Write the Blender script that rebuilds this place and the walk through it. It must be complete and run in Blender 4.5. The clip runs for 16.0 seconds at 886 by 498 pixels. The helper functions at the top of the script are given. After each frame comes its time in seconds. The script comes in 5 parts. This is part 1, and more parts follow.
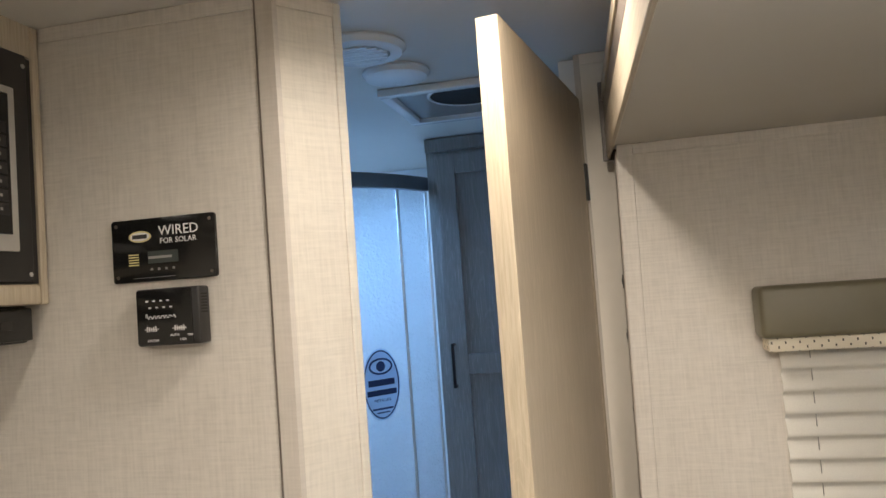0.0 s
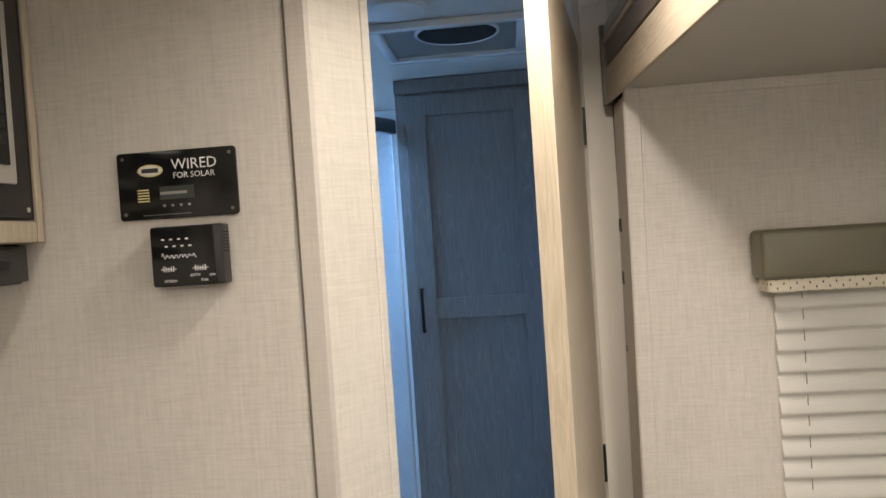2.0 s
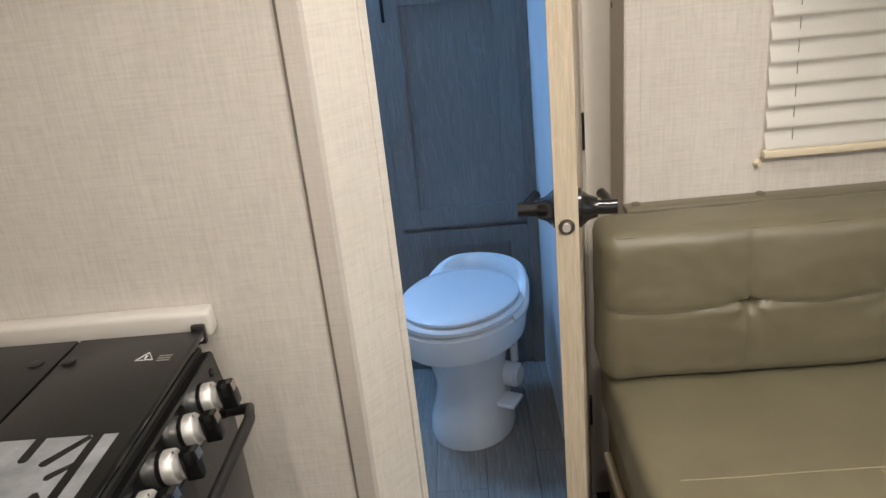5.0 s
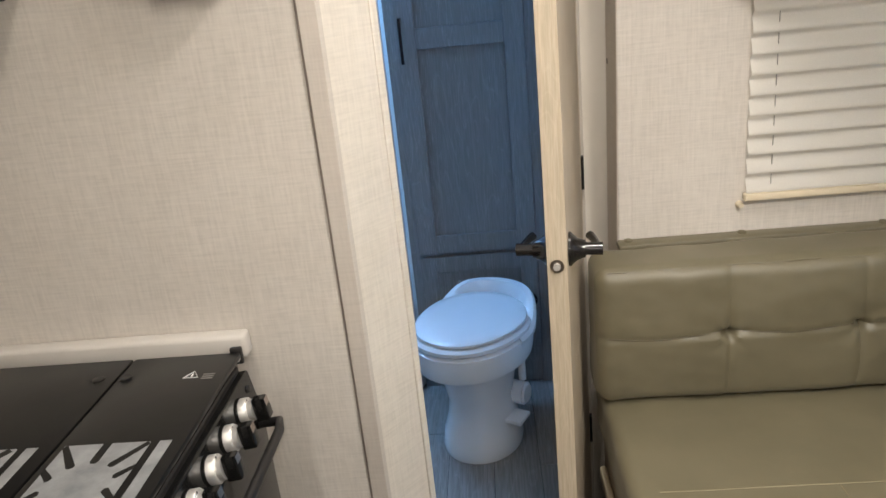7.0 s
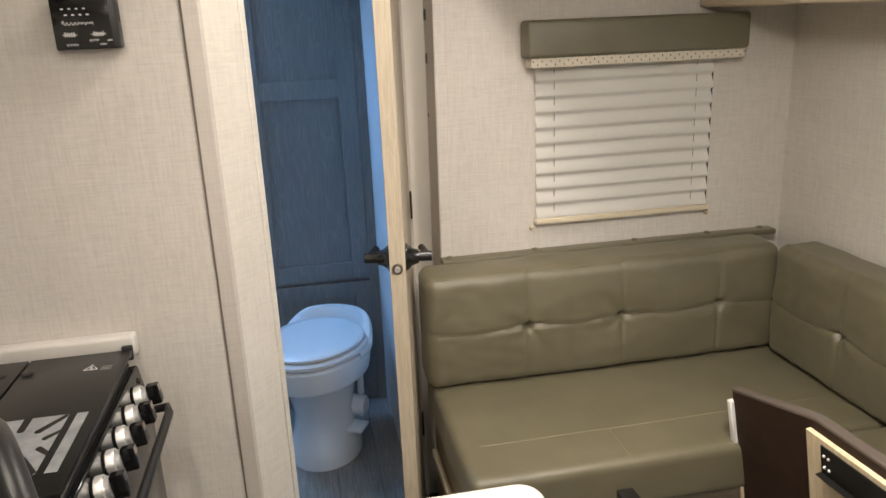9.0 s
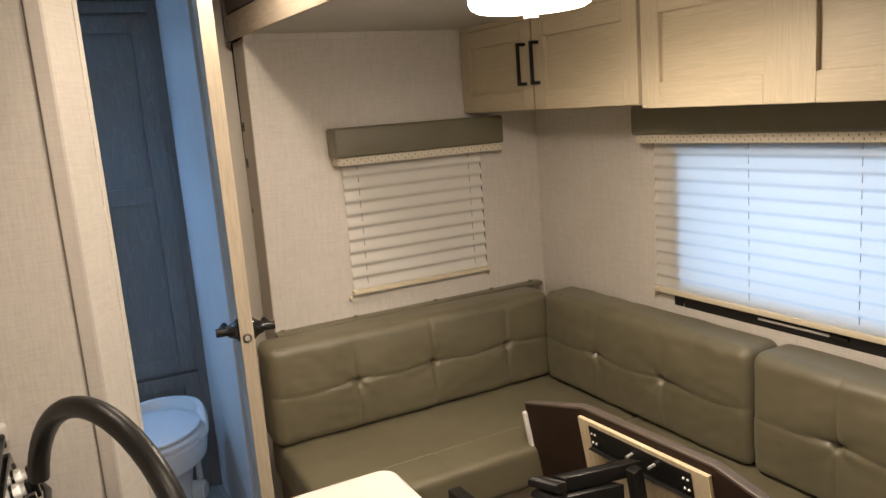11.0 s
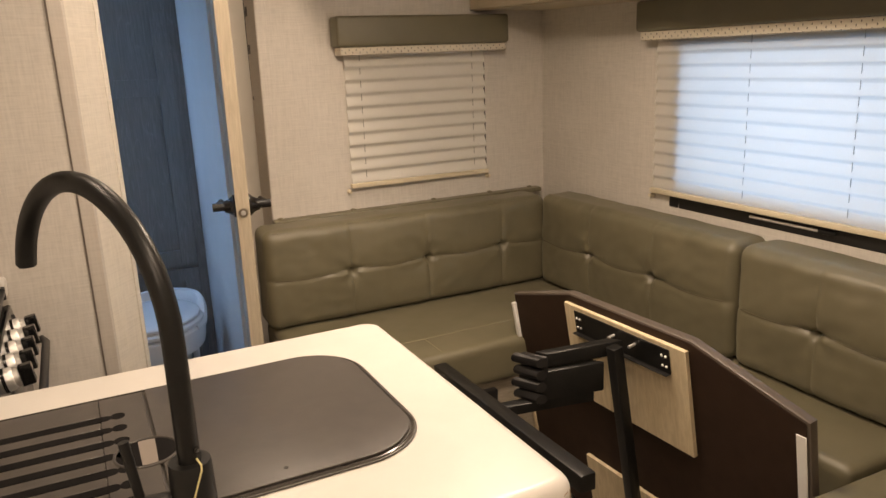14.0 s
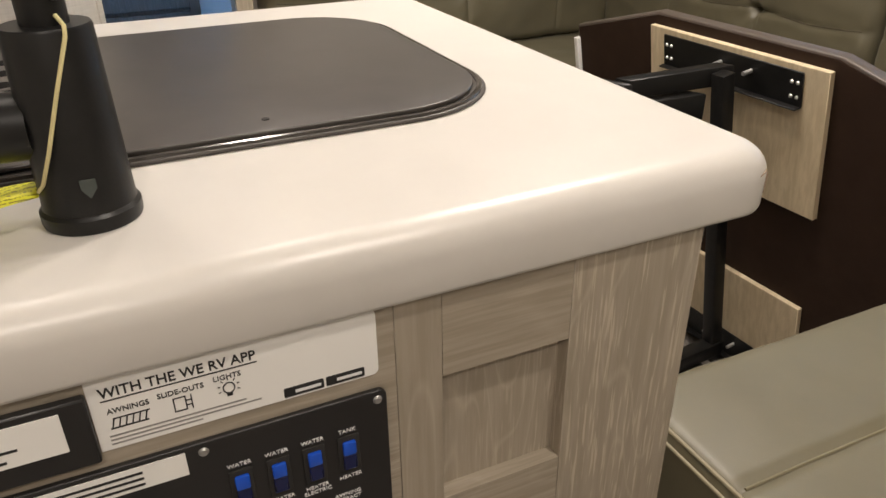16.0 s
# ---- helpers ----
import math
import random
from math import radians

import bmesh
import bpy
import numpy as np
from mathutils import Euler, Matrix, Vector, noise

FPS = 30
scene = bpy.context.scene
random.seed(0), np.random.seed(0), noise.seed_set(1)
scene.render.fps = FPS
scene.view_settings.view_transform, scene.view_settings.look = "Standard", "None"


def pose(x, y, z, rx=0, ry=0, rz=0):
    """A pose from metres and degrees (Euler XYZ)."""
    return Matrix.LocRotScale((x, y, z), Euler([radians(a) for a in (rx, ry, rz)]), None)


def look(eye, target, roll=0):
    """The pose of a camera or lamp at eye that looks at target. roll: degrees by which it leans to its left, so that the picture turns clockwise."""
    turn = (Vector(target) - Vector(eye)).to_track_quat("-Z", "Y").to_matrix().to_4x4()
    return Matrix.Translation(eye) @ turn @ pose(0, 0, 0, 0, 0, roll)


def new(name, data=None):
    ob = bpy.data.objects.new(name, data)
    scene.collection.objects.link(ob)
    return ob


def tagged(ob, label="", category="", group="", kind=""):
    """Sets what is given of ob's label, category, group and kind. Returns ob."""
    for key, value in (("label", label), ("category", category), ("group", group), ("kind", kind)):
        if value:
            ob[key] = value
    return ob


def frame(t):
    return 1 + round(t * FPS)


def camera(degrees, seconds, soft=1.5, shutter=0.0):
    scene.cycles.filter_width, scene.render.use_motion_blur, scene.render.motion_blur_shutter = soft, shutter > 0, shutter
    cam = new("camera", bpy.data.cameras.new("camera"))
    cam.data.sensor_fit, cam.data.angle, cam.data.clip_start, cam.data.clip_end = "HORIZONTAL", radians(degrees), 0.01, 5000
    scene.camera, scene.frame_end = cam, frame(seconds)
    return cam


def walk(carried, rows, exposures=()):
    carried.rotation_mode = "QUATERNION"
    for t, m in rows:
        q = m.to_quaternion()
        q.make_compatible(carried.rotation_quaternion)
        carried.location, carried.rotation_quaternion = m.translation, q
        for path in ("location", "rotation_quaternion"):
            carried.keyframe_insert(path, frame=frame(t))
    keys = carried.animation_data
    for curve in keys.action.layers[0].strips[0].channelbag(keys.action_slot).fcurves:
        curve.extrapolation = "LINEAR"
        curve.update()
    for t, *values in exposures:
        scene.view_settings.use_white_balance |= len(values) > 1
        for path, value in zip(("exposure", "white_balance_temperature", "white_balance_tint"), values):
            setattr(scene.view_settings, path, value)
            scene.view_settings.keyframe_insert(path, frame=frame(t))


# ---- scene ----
cam = camera(61.6, 16.0)
PATH = [
    (0, (0.031, 0.068, 1.606), (-0.387, 2.021, 1.715), -4.2),
    (0.5, (0.01, 0.052, 1.616), (-0.379, 2.01, 1.749), -4.3),
    (1, (-0.032, 0.033, 1.622), (-0.381, 1.998, 1.746), -4.2),
    (1.5, (-0.085, 0.029, 1.632), (-0.359, 2.009, 1.712), -4.2),
    (2, (-0.174, 0.058, 1.604), (-0.362, 2.048, 1.561), -3.8),
    (2.5, (-0.213, 0.08, 1.556), (-0.35, 2.065, 1.350), -4.1),
    (3, (-0.234, 0.103, 1.504), (-0.336, 2.067, 1.140), -4.5),
    (3.5, (-0.259, 0.117, 1.467), (-0.335, 2.05, 0.959), -4.8),
    (4, (-0.269, 0.12, 1.448), (-0.344, 2.016, 0.815), -5.4),
    (4.2, (-0.273, 0.125, 1.438), (-0.342, 2.007, 0.765), -5.3),
    (6.3, (-0.225, 0.046, 1.462), (-0.377, 1.899, 0.726), -6.7),
    (6.5, (-0.242, 0.015, 1.489), (-0.391, 1.879, 0.780), -6.0),
    (7, (-0.219, -0.025, 1.534), (-0.366, 1.85, 0.851), -5.9),
    (7.5, (-0.198, -0.035, 1.552), (-0.294, 1.847, 0.881), -5.6),
    (8, (-0.177, -0.089, 1.532), (-0.178, 1.804, 0.886), -4.5),
    (8.5, (-0.229, -0.239, 1.540), (-0.066, 1.658, 0.928), -3.2),
    (9, (-0.305, -0.395, 1.561), (0.042, 1.489, 0.988), -2.5),
    (9.5, (-0.376, -0.491, 1.572), (0.161, 1.36, 1.038), -2.0),
    (10, (-0.477, -0.56, 1.560), (0.242, 1.243, 1.077), -1.9),
    (10.2, (-0.51, -0.59, 1.561), (0.272, 1.193, 1.100), -2.0),
    (12.3, (-0.512, -0.941, 1.621), (0.453, 0.802, 1.448), -6.1),
    (12.5, (-0.528, -0.939, 1.606), (0.444, 0.801, 1.446), -5.8),
    (13, (-0.516, -0.945, 1.598), (0.425, 0.808, 1.395), -5.2),
    (13.5, (-0.527, -0.918, 1.546), (0.384, 0.832, 1.218), -3.6),
    (14, (-0.509, -0.816, 1.428), (0.344, 0.922, 0.926), -2.3),
    (14.5, (-0.487, -0.634, 1.286), (0.312, 1.075, 0.620), -1.3),
    (15, (-0.461, -0.518, 1.151), (0.299, 1.154, 0.359), -0.7),
    (15.5, (-0.431, -0.477, 1.119), (0.307, 1.157, 0.234), -0.7),
    (16, (-0.424, -0.491, 1.103), (0.304, 1.108, 0.148), -0.7),
]
EXPOSURES = [(0, 0.06, 6500, 12), (3, 0.14, 6250, 12), (4, 0.26, 6150, 12), (7, 0.34, 6150, 12), (8.5, 0.34, 6200, 12), (10, 0.18, 6600, 14), (12.5, -0.14, 7800, 18), (13, -0.14, 7850, 18), (13.5, -0.16, 7850, 19), (14, -0.06, 7850, 20), (14.5, 0.0, 7250, 17), (15, -0.06, 6650, 15), (15.5, -0.1, 6400, 14), (16, -0.05, 6300, 14)]
walk(cam, [(t, look(eye, target, roll)) for t, eye, target, roll in PATH], EXPOSURES)

# ---- world and lights ----
world = bpy.data.worlds.new("world")
scene.world = world
world.use_nodes = True
sky = world.node_tree.nodes.new("ShaderNodeTexSky")
sky.sky_type, sky.sun_disc = "NISHITA", False
sky.sun_elevation, sky.sun_rotation = radians(40), radians(250)
world.node_tree.links.new(sky.outputs[0], world.node_tree.nodes["Background"].inputs[0])
world.node_tree.nodes["Background"].inputs[1].default_value = 0.12

CEIL = 2.135
# Only the first puck is known; the other three are unseen, added for light.
PUCKS_AND_FILL = [(-0.083, 1.018, 4.5), (-0.66, 0.36, 2.1), (0.0, -0.66, 7.2), (-0.65, -1.35, 11.0)]


def lamp(name, kind, m, energy, color, size=0.1, size_y=0.0):
    data = bpy.data.lights.new(name, kind)
    data.energy, data.color = energy, color
    if kind == "AREA":
        data.shape, data.size, data.size_y = ("RECTANGLE", size, size_y) if size_y else ("DISK", size, size)
    else:
        data.shadow_soft_size = size
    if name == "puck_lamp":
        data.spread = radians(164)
    ob = new(name, data)
    ob.matrix_basis = m
    return ob


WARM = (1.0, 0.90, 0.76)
for px, py, watts in PUCKS_AND_FILL:
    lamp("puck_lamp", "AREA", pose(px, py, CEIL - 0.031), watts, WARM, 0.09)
lamp("drum_lamp", "AREA", pose(0.325, 0.445, 1.736), 10.0, WARM, 0.2)
lamp("skylight_lamp", "AREA", pose(-1.07, 2.49, CEIL + 0.05), 14, (0.26, 0.55, 1.0), 0.40, 0.36)
lamp("window_lamp", "AREA", pose(1.26, 0.495, 1.20, 0, 90, 0), 2.25, (0.26, 0.58, 1.0), 0.5, 0.85)


# ---- materials ----
def mat(name, color, rough=0.5, metal=0.0, build=None, **extra):
    m = bpy.data.materials.new(name)
    m.use_nodes = True
    b = m.node_tree.nodes["Principled BSDF"]
    b.inputs["Base Color"].default_value = (*color, 1)
    b.inputs["Roughness"].default_value = rough
    b.inputs["Metallic"].default_value = metal
    for k, v in extra.items():
        b.inputs[k.replace("_", " ")].default_value = v
    if build:
        build(m.node_tree, b)
    return m


def coords(tree, scale=(1, 1, 1)):
    tc = tree.nodes.new("ShaderNodeTexCoord")
    mp = tree.nodes.new("ShaderNodeMapping")
    mp.inputs["Scale"].default_value = scale
    tree.links.new(tc.outputs["Object"], mp.inputs["Vector"])
    return mp.outputs["Vector"]


def noise_tex(tree, vector, scale, detail=3.0, rough=0.5, distort=0.0):
    n = tree.nodes.new("ShaderNodeTexNoise")
    n.inputs["Scale"].default_value, n.inputs["Detail"].default_value = scale, detail
    n.inputs["Roughness"].default_value, n.inputs["Distortion"].default_value = rough, distort
    tree.links.new(vector, n.inputs["Vector"])
    return n.outputs["Fac"]


def ramp(tree, fac, stops):
    r = tree.nodes.new("ShaderNodeValToRGB")
    el = r.color_ramp.elements
    while len(el) < len(stops):
        el.new(0.5)
    for e, (p, c) in zip(el, stops):
        e.position, e.color = p, (*c, 1)
    tree.links.new(fac, r.inputs["Fac"])
    return r.outputs["Color"]


def mix(tree, a, b, fac, kind="MIX"):
    n = tree.nodes.new("ShaderNodeMix")
    n.data_type, n.blend_type = "RGBA", kind
    for s, v in ((n.inputs[6], a), (n.inputs[7], b), (n.inputs[0], fac)):
        if isinstance(v, (int, float)):
            s.default_value = v
        elif isinstance(v, tuple):
            s.default_value = (*v, 1)
        else:
            tree.links.new(v, s)
    return n.outputs[2]


def math_node(tree, op, a, b=0.5):
    n = tree.nodes.new("ShaderNodeMath")
    n.operation = op
    for s, v in ((n.inputs[0], a), (n.inputs[1], b)):
        if isinstance(v, (int, float)):
            s.default_value = v
        else:
            tree.links.new(v, s)
    return n.outputs[0]


def bump(tree, b, height, strength=0.2, distance=0.002):
    n = tree.nodes.new("ShaderNodeBump")
    n.inputs["Strength"].default_value, n.inputs["Distance"].default_value = strength, distance
    tree.links.new(height, n.inputs["Height"])
    tree.links.new(n.outputs[0], b.inputs["Normal"])


def linen(base, amount=0.16):
    """Woven wallpaper: uneven threads both ways over a soft mottling."""
    def build(tree, b):
        warp = noise_tex(tree, coords(tree, (260, 260, 9)), 1.0, 3, 0.6)
        weft = noise_tex(tree, coords(tree, (9, 9, 260)), 1.0, 3, 0.6)
        soft = noise_tex(tree, coords(tree, (1, 1, 1)), 5.0, 3)
        slub = noise_tex(tree, coords(tree, (190, 190, 26)), 1.0, 2)
        slub2 = noise_tex(tree, coords(tree, (26, 26, 190)), 1.0, 2)
        warp = math_node(tree, "ADD", math_node(tree, "MULTIPLY", warp, 0.55), math_node(tree, "MULTIPLY", slub, 0.45))
        weft = math_node(tree, "ADD", math_node(tree, "MULTIPLY", weft, 0.55), math_node(tree, "MULTIPLY", slub2, 0.45))
        both = math_node(tree, "ADD", warp, weft)
        t = math_node(tree, "MULTIPLY", both, 0.5)
        dark = tuple(c * (1 - amount) for c in base)
        light = tuple(min(1, c * (1 + amount * 0.8)) for c in base)
        c = ramp(tree, t, [(0.40, dark), (0.5, base), (0.60, light)])
        c = mix(tree, c, ramp(tree, soft, [(0.3, (0.96, 0.955, 0.95)), (0.7, (1, 1, 1))]), 1.0, "MULTIPLY")
        tree.links.new(c, b.inputs["Base Color"])
        bump(tree, b, both, 0.2, 0.0006)
    return build


def wood(a, bcol, axis="z", scale=1.0, contrast=1.0, pores=0.0):
    """Grain that runs along one axis, with wider cathedral figures."""
    k = {"x": (1.5, 32, 32), "y": (32, 1.5, 32), "z": (32, 32, 1.5)}[axis]
    k2 = {"x": (1.0, 7, 7), "y": (7, 1.0, 7), "z": (7, 7, 1.0)}[axis]

    def build(tree, b):
        info = tree.nodes.new("ShaderNodeObjectInfo")
        v = coords(tree, tuple(c * scale for c in k))
        add = tree.nodes.new("ShaderNodeVectorMath")
        add.operation = "ADD"
        tree.links.new(v, add.inputs[0])
        tree.links.new(math_node(tree, "MULTIPLY", info.outputs["Random"], 40.0), add.inputs[1])
        fine = noise_tex(tree, add.outputs[0], 6.0, 6, 0.65, 0.3)
        v2 = coords(tree, tuple(c * scale for c in k2))
        add2 = tree.nodes.new("ShaderNodeVectorMath")
        add2.operation = "ADD"
        tree.links.new(v2, add2.inputs[0])
        tree.links.new(math_node(tree, "MULTIPLY", info.outputs["Random"], 17.0), add2.inputs[1])
        figure = noise_tex(tree, add2.outputs[0], 1.6, 2, 0.5, 0.4)
        rings = math_node(tree, "FRACT", math_node(tree, "MULTIPLY", figure, 13.0))
        rings = math_node(tree, "ABSOLUTE", math_node(tree, "SUBTRACT", rings, 0.5))
        mid = tuple((p + q) / 2 for p, q in zip(a, bcol))
        c1 = ramp(tree, fine, [(0.40, a), (0.5, mid), (0.61, bcol)])
        c2 = ramp(tree, rings, [(0.0, tuple(min(1, q * 1.2) for q in bcol)), (0.09, mid), (0.5, mid)])
        c = mix(tree, c1, c2, 0.42 * contrast)
        if pores:
            k3 = {"x": (22, 420, 420), "y": (420, 22, 420), "z": (420, 420, 22)}[axis]
            dash = noise_tex(tree, coords(tree, k3), 1.0, 2, 0.5)
            patch = noise_tex(tree, coords(tree, tuple(q * 1.4 for q in k2)), 1.0, 2)
            cut = math_node(tree, "MULTIPLY", ramp(tree, dash, [(0.56, (0, 0, 0)), (0.66, (1, 1, 1))]), ramp(tree, patch, [(0.40, (0, 0, 0)), (0.62, (1, 1, 1))]))
            c = mix(tree, c, tuple(min(1, q * 1.35) for q in bcol), math_node(tree, "MULTIPLY", cut, pores))
        tree.links.new(c, b.inputs["Base Color"])
        bump(tree, b, fine, 0.12, 0.0006)
    return build


def mottled(a, bcol, scale=8.0, bumps=0.0, bscale=300.0, distance=0.0006):
    def build(tree, b):
        v = coords(tree)
        f = noise_tex(tree, v, scale, 5, 0.6)
        tree.links.new(ramp(tree, f, [(0.3, a), (0.7, bcol)]), b.inputs["Base Color"])
        if bumps:
            bump(tree, b, noise_tex(tree, v, bscale, 2), bumps, distance)
    return build


def dashes(tree, b):
    """Cream cloth with rows of small dark dashes."""
    tc = tree.nodes.new("ShaderNodeTexCoord")
    sp = tree.nodes.new("ShaderNodeSeparateXYZ")
    tree.links.new(tc.outputs["Object"], sp.inputs[0])
    run = math_node(tree, "ADD", sp.outputs["X"], sp.outputs["Y"])
    row = math_node(tree, "FLOOR", math_node(tree, "MULTIPLY", sp.outputs["Z"], 110.0))
    u = math_node(tree, "ADD", math_node(tree, "MULTIPLY", run, 40.0), math_node(tree, "MULTIPLY", row, 0.5))
    du = math_node(tree, "ABSOLUTE", math_node(tree, "SUBTRACT", math_node(tree, "FRACT", u), 0.5))
    dv = math_node(tree, "ABSOLUTE", math_node(tree, "SUBTRACT", math_node(tree, "FRACT", math_node(tree, "MULTIPLY", sp.outputs["Z"], 110.0)), 0.5))
    m = math_node(tree, "MULTIPLY", math_node(tree, "LESS_THAN", du, 0.055), math_node(tree, "LESS_THAN", dv, 0.27))
    tree.links.new(mix(tree, (0.66, 0.60, 0.49), (0.05, 0.045, 0.04), m), b.inputs["Base Color"])


def translucent_cloth(name, color, through_share):
    m = bpy.data.materials.new(name)
    m.use_nodes = True
    t = m.node_tree
    out = t.nodes["Material Output"]
    b = t.nodes["Principled BSDF"]
    b.inputs["Roughness"].default_value = 0.85
    c = ramp(t, noise_tex(t, coords(t), 420.0, 2), [(0.3, tuple(k * 0.93 for k in color)), (0.7, color)])
    t.links.new(c, b.inputs["Base Color"])
    tl = t.nodes.new("ShaderNodeBsdfTranslucent")
    tl.inputs["Color"].default_value = (0.9, 0.9, 0.9, 1)
    ms = t.nodes.new("ShaderNodeMixShader")
    ms.inputs[0].default_value = through_share
    t.links.new(b.outputs[0], ms.inputs[1])
    t.links.new(tl.outputs[0], ms.inputs[2])
    t.links.new(ms.outputs[0], out.inputs["Surface"])
    return m


def glow(name, color, strength):
    m = bpy.data.materials.new(name)
    m.use_nodes = True
    b = m.node_tree.nodes["Principled BSDF"]
    b.inputs["Base Color"].default_value = (0.8, 0.8, 0.8, 1)
    b.inputs["Emission Color"].default_value = (*color, 1)
    b.inputs["Emission Strength"].default_value = strength
    return m


def shower_glass(tree, b):
    v = coords(tree, (1, 1, 1))
    f = noise_tex(tree, v, 75.0, 2, 0.5, 0.6)
    bump(tree, b, f, 0.9, 0.008)


def tag_print(tree, b):
    """Yellow card with rows of fine dark print."""
    tc = tree.nodes.new("ShaderNodeTexCoord")
    sp = tree.nodes.new("ShaderNodeSeparateXYZ")
    tree.links.new(tc.outputs["Object"], sp.inputs[0])
    across = math_node(tree, "SUBTRACT", math_node(tree, "MULTIPLY", sp.outputs["Y"], 0.99), math_node(tree, "MULTIPLY", sp.outputs["X"], 0.12))
    row = math_node(tree, "LESS_THAN", math_node(tree, "FRACT", math_node(tree, "MULTIPLY", across, 190.0)), 0.42)
    word = math_node(tree, "GREATER_THAN", noise_tex(tree, coords(tree, (900, 260, 260)), 1.0, 1), 0.47)
    m = math_node(tree, "MULTIPLY", math_node(tree, "MULTIPLY", row, word), 0.75)
    tree.links.new(mix(tree, (0.72, 0.70, 0.03), (0.16, 0.15, 0.02), m), b.inputs["Base Color"])


M_WALL = mat("linen_wallpaper", (0.60, 0.55, 0.48), 0.75, build=linen((0.61, 0.575, 0.525), 0.095))
M_WALL_LIGHT = mat("linen_wallpaper_pale", (0.66, 0.6, 0.5), 0.6, build=linen((0.67, 0.63, 0.56), 0.08))
M_TRIM = mat("grey_beige_trim", (0.46, 0.42, 0.37), 0.55, build=linen((0.54, 0.50, 0.45), 0.065))
M_POST = mat("cream_vinyl_post", (0.76, 0.71, 0.63), 0.5, build=mottled((0.73, 0.685, 0.61), (0.78, 0.735, 0.66), 9.0, 0.05, 400))
M_CEIL = mat("ceiling_vinyl", (0.72, 0.69, 0.64), 0.55, build=mottled((0.66, 0.635, 0.59), (0.70, 0.67, 0.625), 2.5, 0.06, 500))
M_DOOR = mat("bleached_oak_print", (0.62, 0.5, 0.36), 0.5, build=wood((0.42, 0.355, 0.26), (0.53, 0.46, 0.35), "z", 1.3, 0.5))
M_DOORFACE = mat("beige_door_skin", (0.5, 0.43, 0.33), 0.4, build=wood((0.46, 0.39, 0.295), (0.56, 0.48, 0.375), "z", 1.2, 0.7))
M_CAB = mat("whitewashed_oak", (0.55, 0.45, 0.33), 0.5, build=wood((0.425, 0.36, 0.25), (0.485, 0.415, 0.295), "y", 1.0, 0.5, 0.2))
M_CABUP = mat("whitewashed_oak_stile", (0.55, 0.45, 0.33), 0.5, build=wood((0.425, 0.36, 0.25), (0.485, 0.415, 0.295), "z", 1.0, 0.6, 0.3))
# Same oak as overhead; the dimmer light low down is put into its colour.
M_CABV_DIM = mat("whitewashed_oak_upright_dim", (0.55, 0.45, 0.33), 0.5, build=wood((0.275, 0.235, 0.178), (0.36, 0.31, 0.245), "z", 1.0, 1.1, 0.85))
M_CABX_DIM = mat("whitewashed_oak_level_dim", (0.55, 0.45, 0.33), 0.5, build=wood((0.275, 0.235, 0.178), (0.36, 0.31, 0.245), "x", 1.0, 0.5, 0.85))
M_GREYWOOD = mat("grey_oak", (0.2, 0.2, 0.2), 0.5, build=wood((0.19, 0.185, 0.18), (0.27, 0.262, 0.255), "z", 1.0, 1.1, 0.7))
M_FASCIA = mat("pale_fascia_board", (0.55, 0.46, 0.35), 0.45, build=wood((0.34, 0.285, 0.215), (0.46, 0.395, 0.31), "y", 0.8, 1.0, 0.6))
M_BROWN = mat("dark_brown_laminate", (0.12, 0.1, 0.085), 0.4, build=wood((0.095, 0.078, 0.066), (0.15, 0.125, 0.105), "y", 1.0, 0.5))
M_OLIVE = mat("olive_leatherette", (0.15, 0.13, 0.075), 0.52, build=mottled((0.118, 0.103, 0.058), (0.146, 0.128, 0.076), 7.0, 0.25, 620, 0.0004), Specular_IOR_Level=0.85, Sheen_Weight=0.12, Sheen_Roughness=0.5, Sheen_Tint=(0.9, 0.88, 0.78, 1))
M_PIPING = mat("olive_stitching", (0.30, 0.26, 0.17), 0.6)
M_COUNTER = mat("white_solid_surface", (0.68, 0.65, 0.60), 0.34, build=mottled((0.575, 0.55, 0.51), (0.605, 0.58, 0.54), 14.0))
M_CEIL_SLIDE = mat("slide_ceiling_vinyl", (0.6, 0.57, 0.52), 0.5, build=mottled((0.47, 0.45, 0.415), (0.505, 0.485, 0.45), 2.5, 0.06, 500))
M_SCUFF = mat("brown_scuff", (0.30, 0.22, 0.15), 0.8)
M_SINKRIM = mat("glossy_composite_rim", (0.05, 0.045, 0.04), 0.16)
M_SINK = mat("dark_composite", (0.05, 0.045, 0.04), 0.38, build=mottled((0.052, 0.046, 0.041), (0.066, 0.058, 0.052), 30.0, 0.25, 900, 0.0003))
M_GROOVE_SHADE = mat("groove_shade", (0.008, 0.007, 0.007), 0.85, Specular_IOR_Level=0.1)
M_BLACK = mat("matte_black_metal", (0.012, 0.011, 0.011), 0.38, 0.0, build=mottled((0.008, 0.0078, 0.0075), (0.013, 0.0125, 0.012), 40.0, 0.1, 700), Specular_IOR_Level=0.32)
M_SATIN = mat("satin_black_handle", (0.012, 0.011, 0.011), 0.2)
M_SEATSEAM = mat("olive_top_stitch", (0.19, 0.165, 0.10), 0.6)
M_SEAM = mat("olive_seam_thread", (0.075, 0.062, 0.036), 0.7)
M_GLOSS = mat("black_glass", (0.008, 0.008, 0.008), 0.12)
M_PLASTIC = mat("black_plastic", (0.015, 0.014, 0.014), 0.4)
M_LID = mat("black_lid_glass", (0.006, 0.006, 0.006), 0.3, build=mottled((0.004, 0.004, 0.004), (0.009, 0.009, 0.009), 12.0), Specular_IOR_Level=0.3)
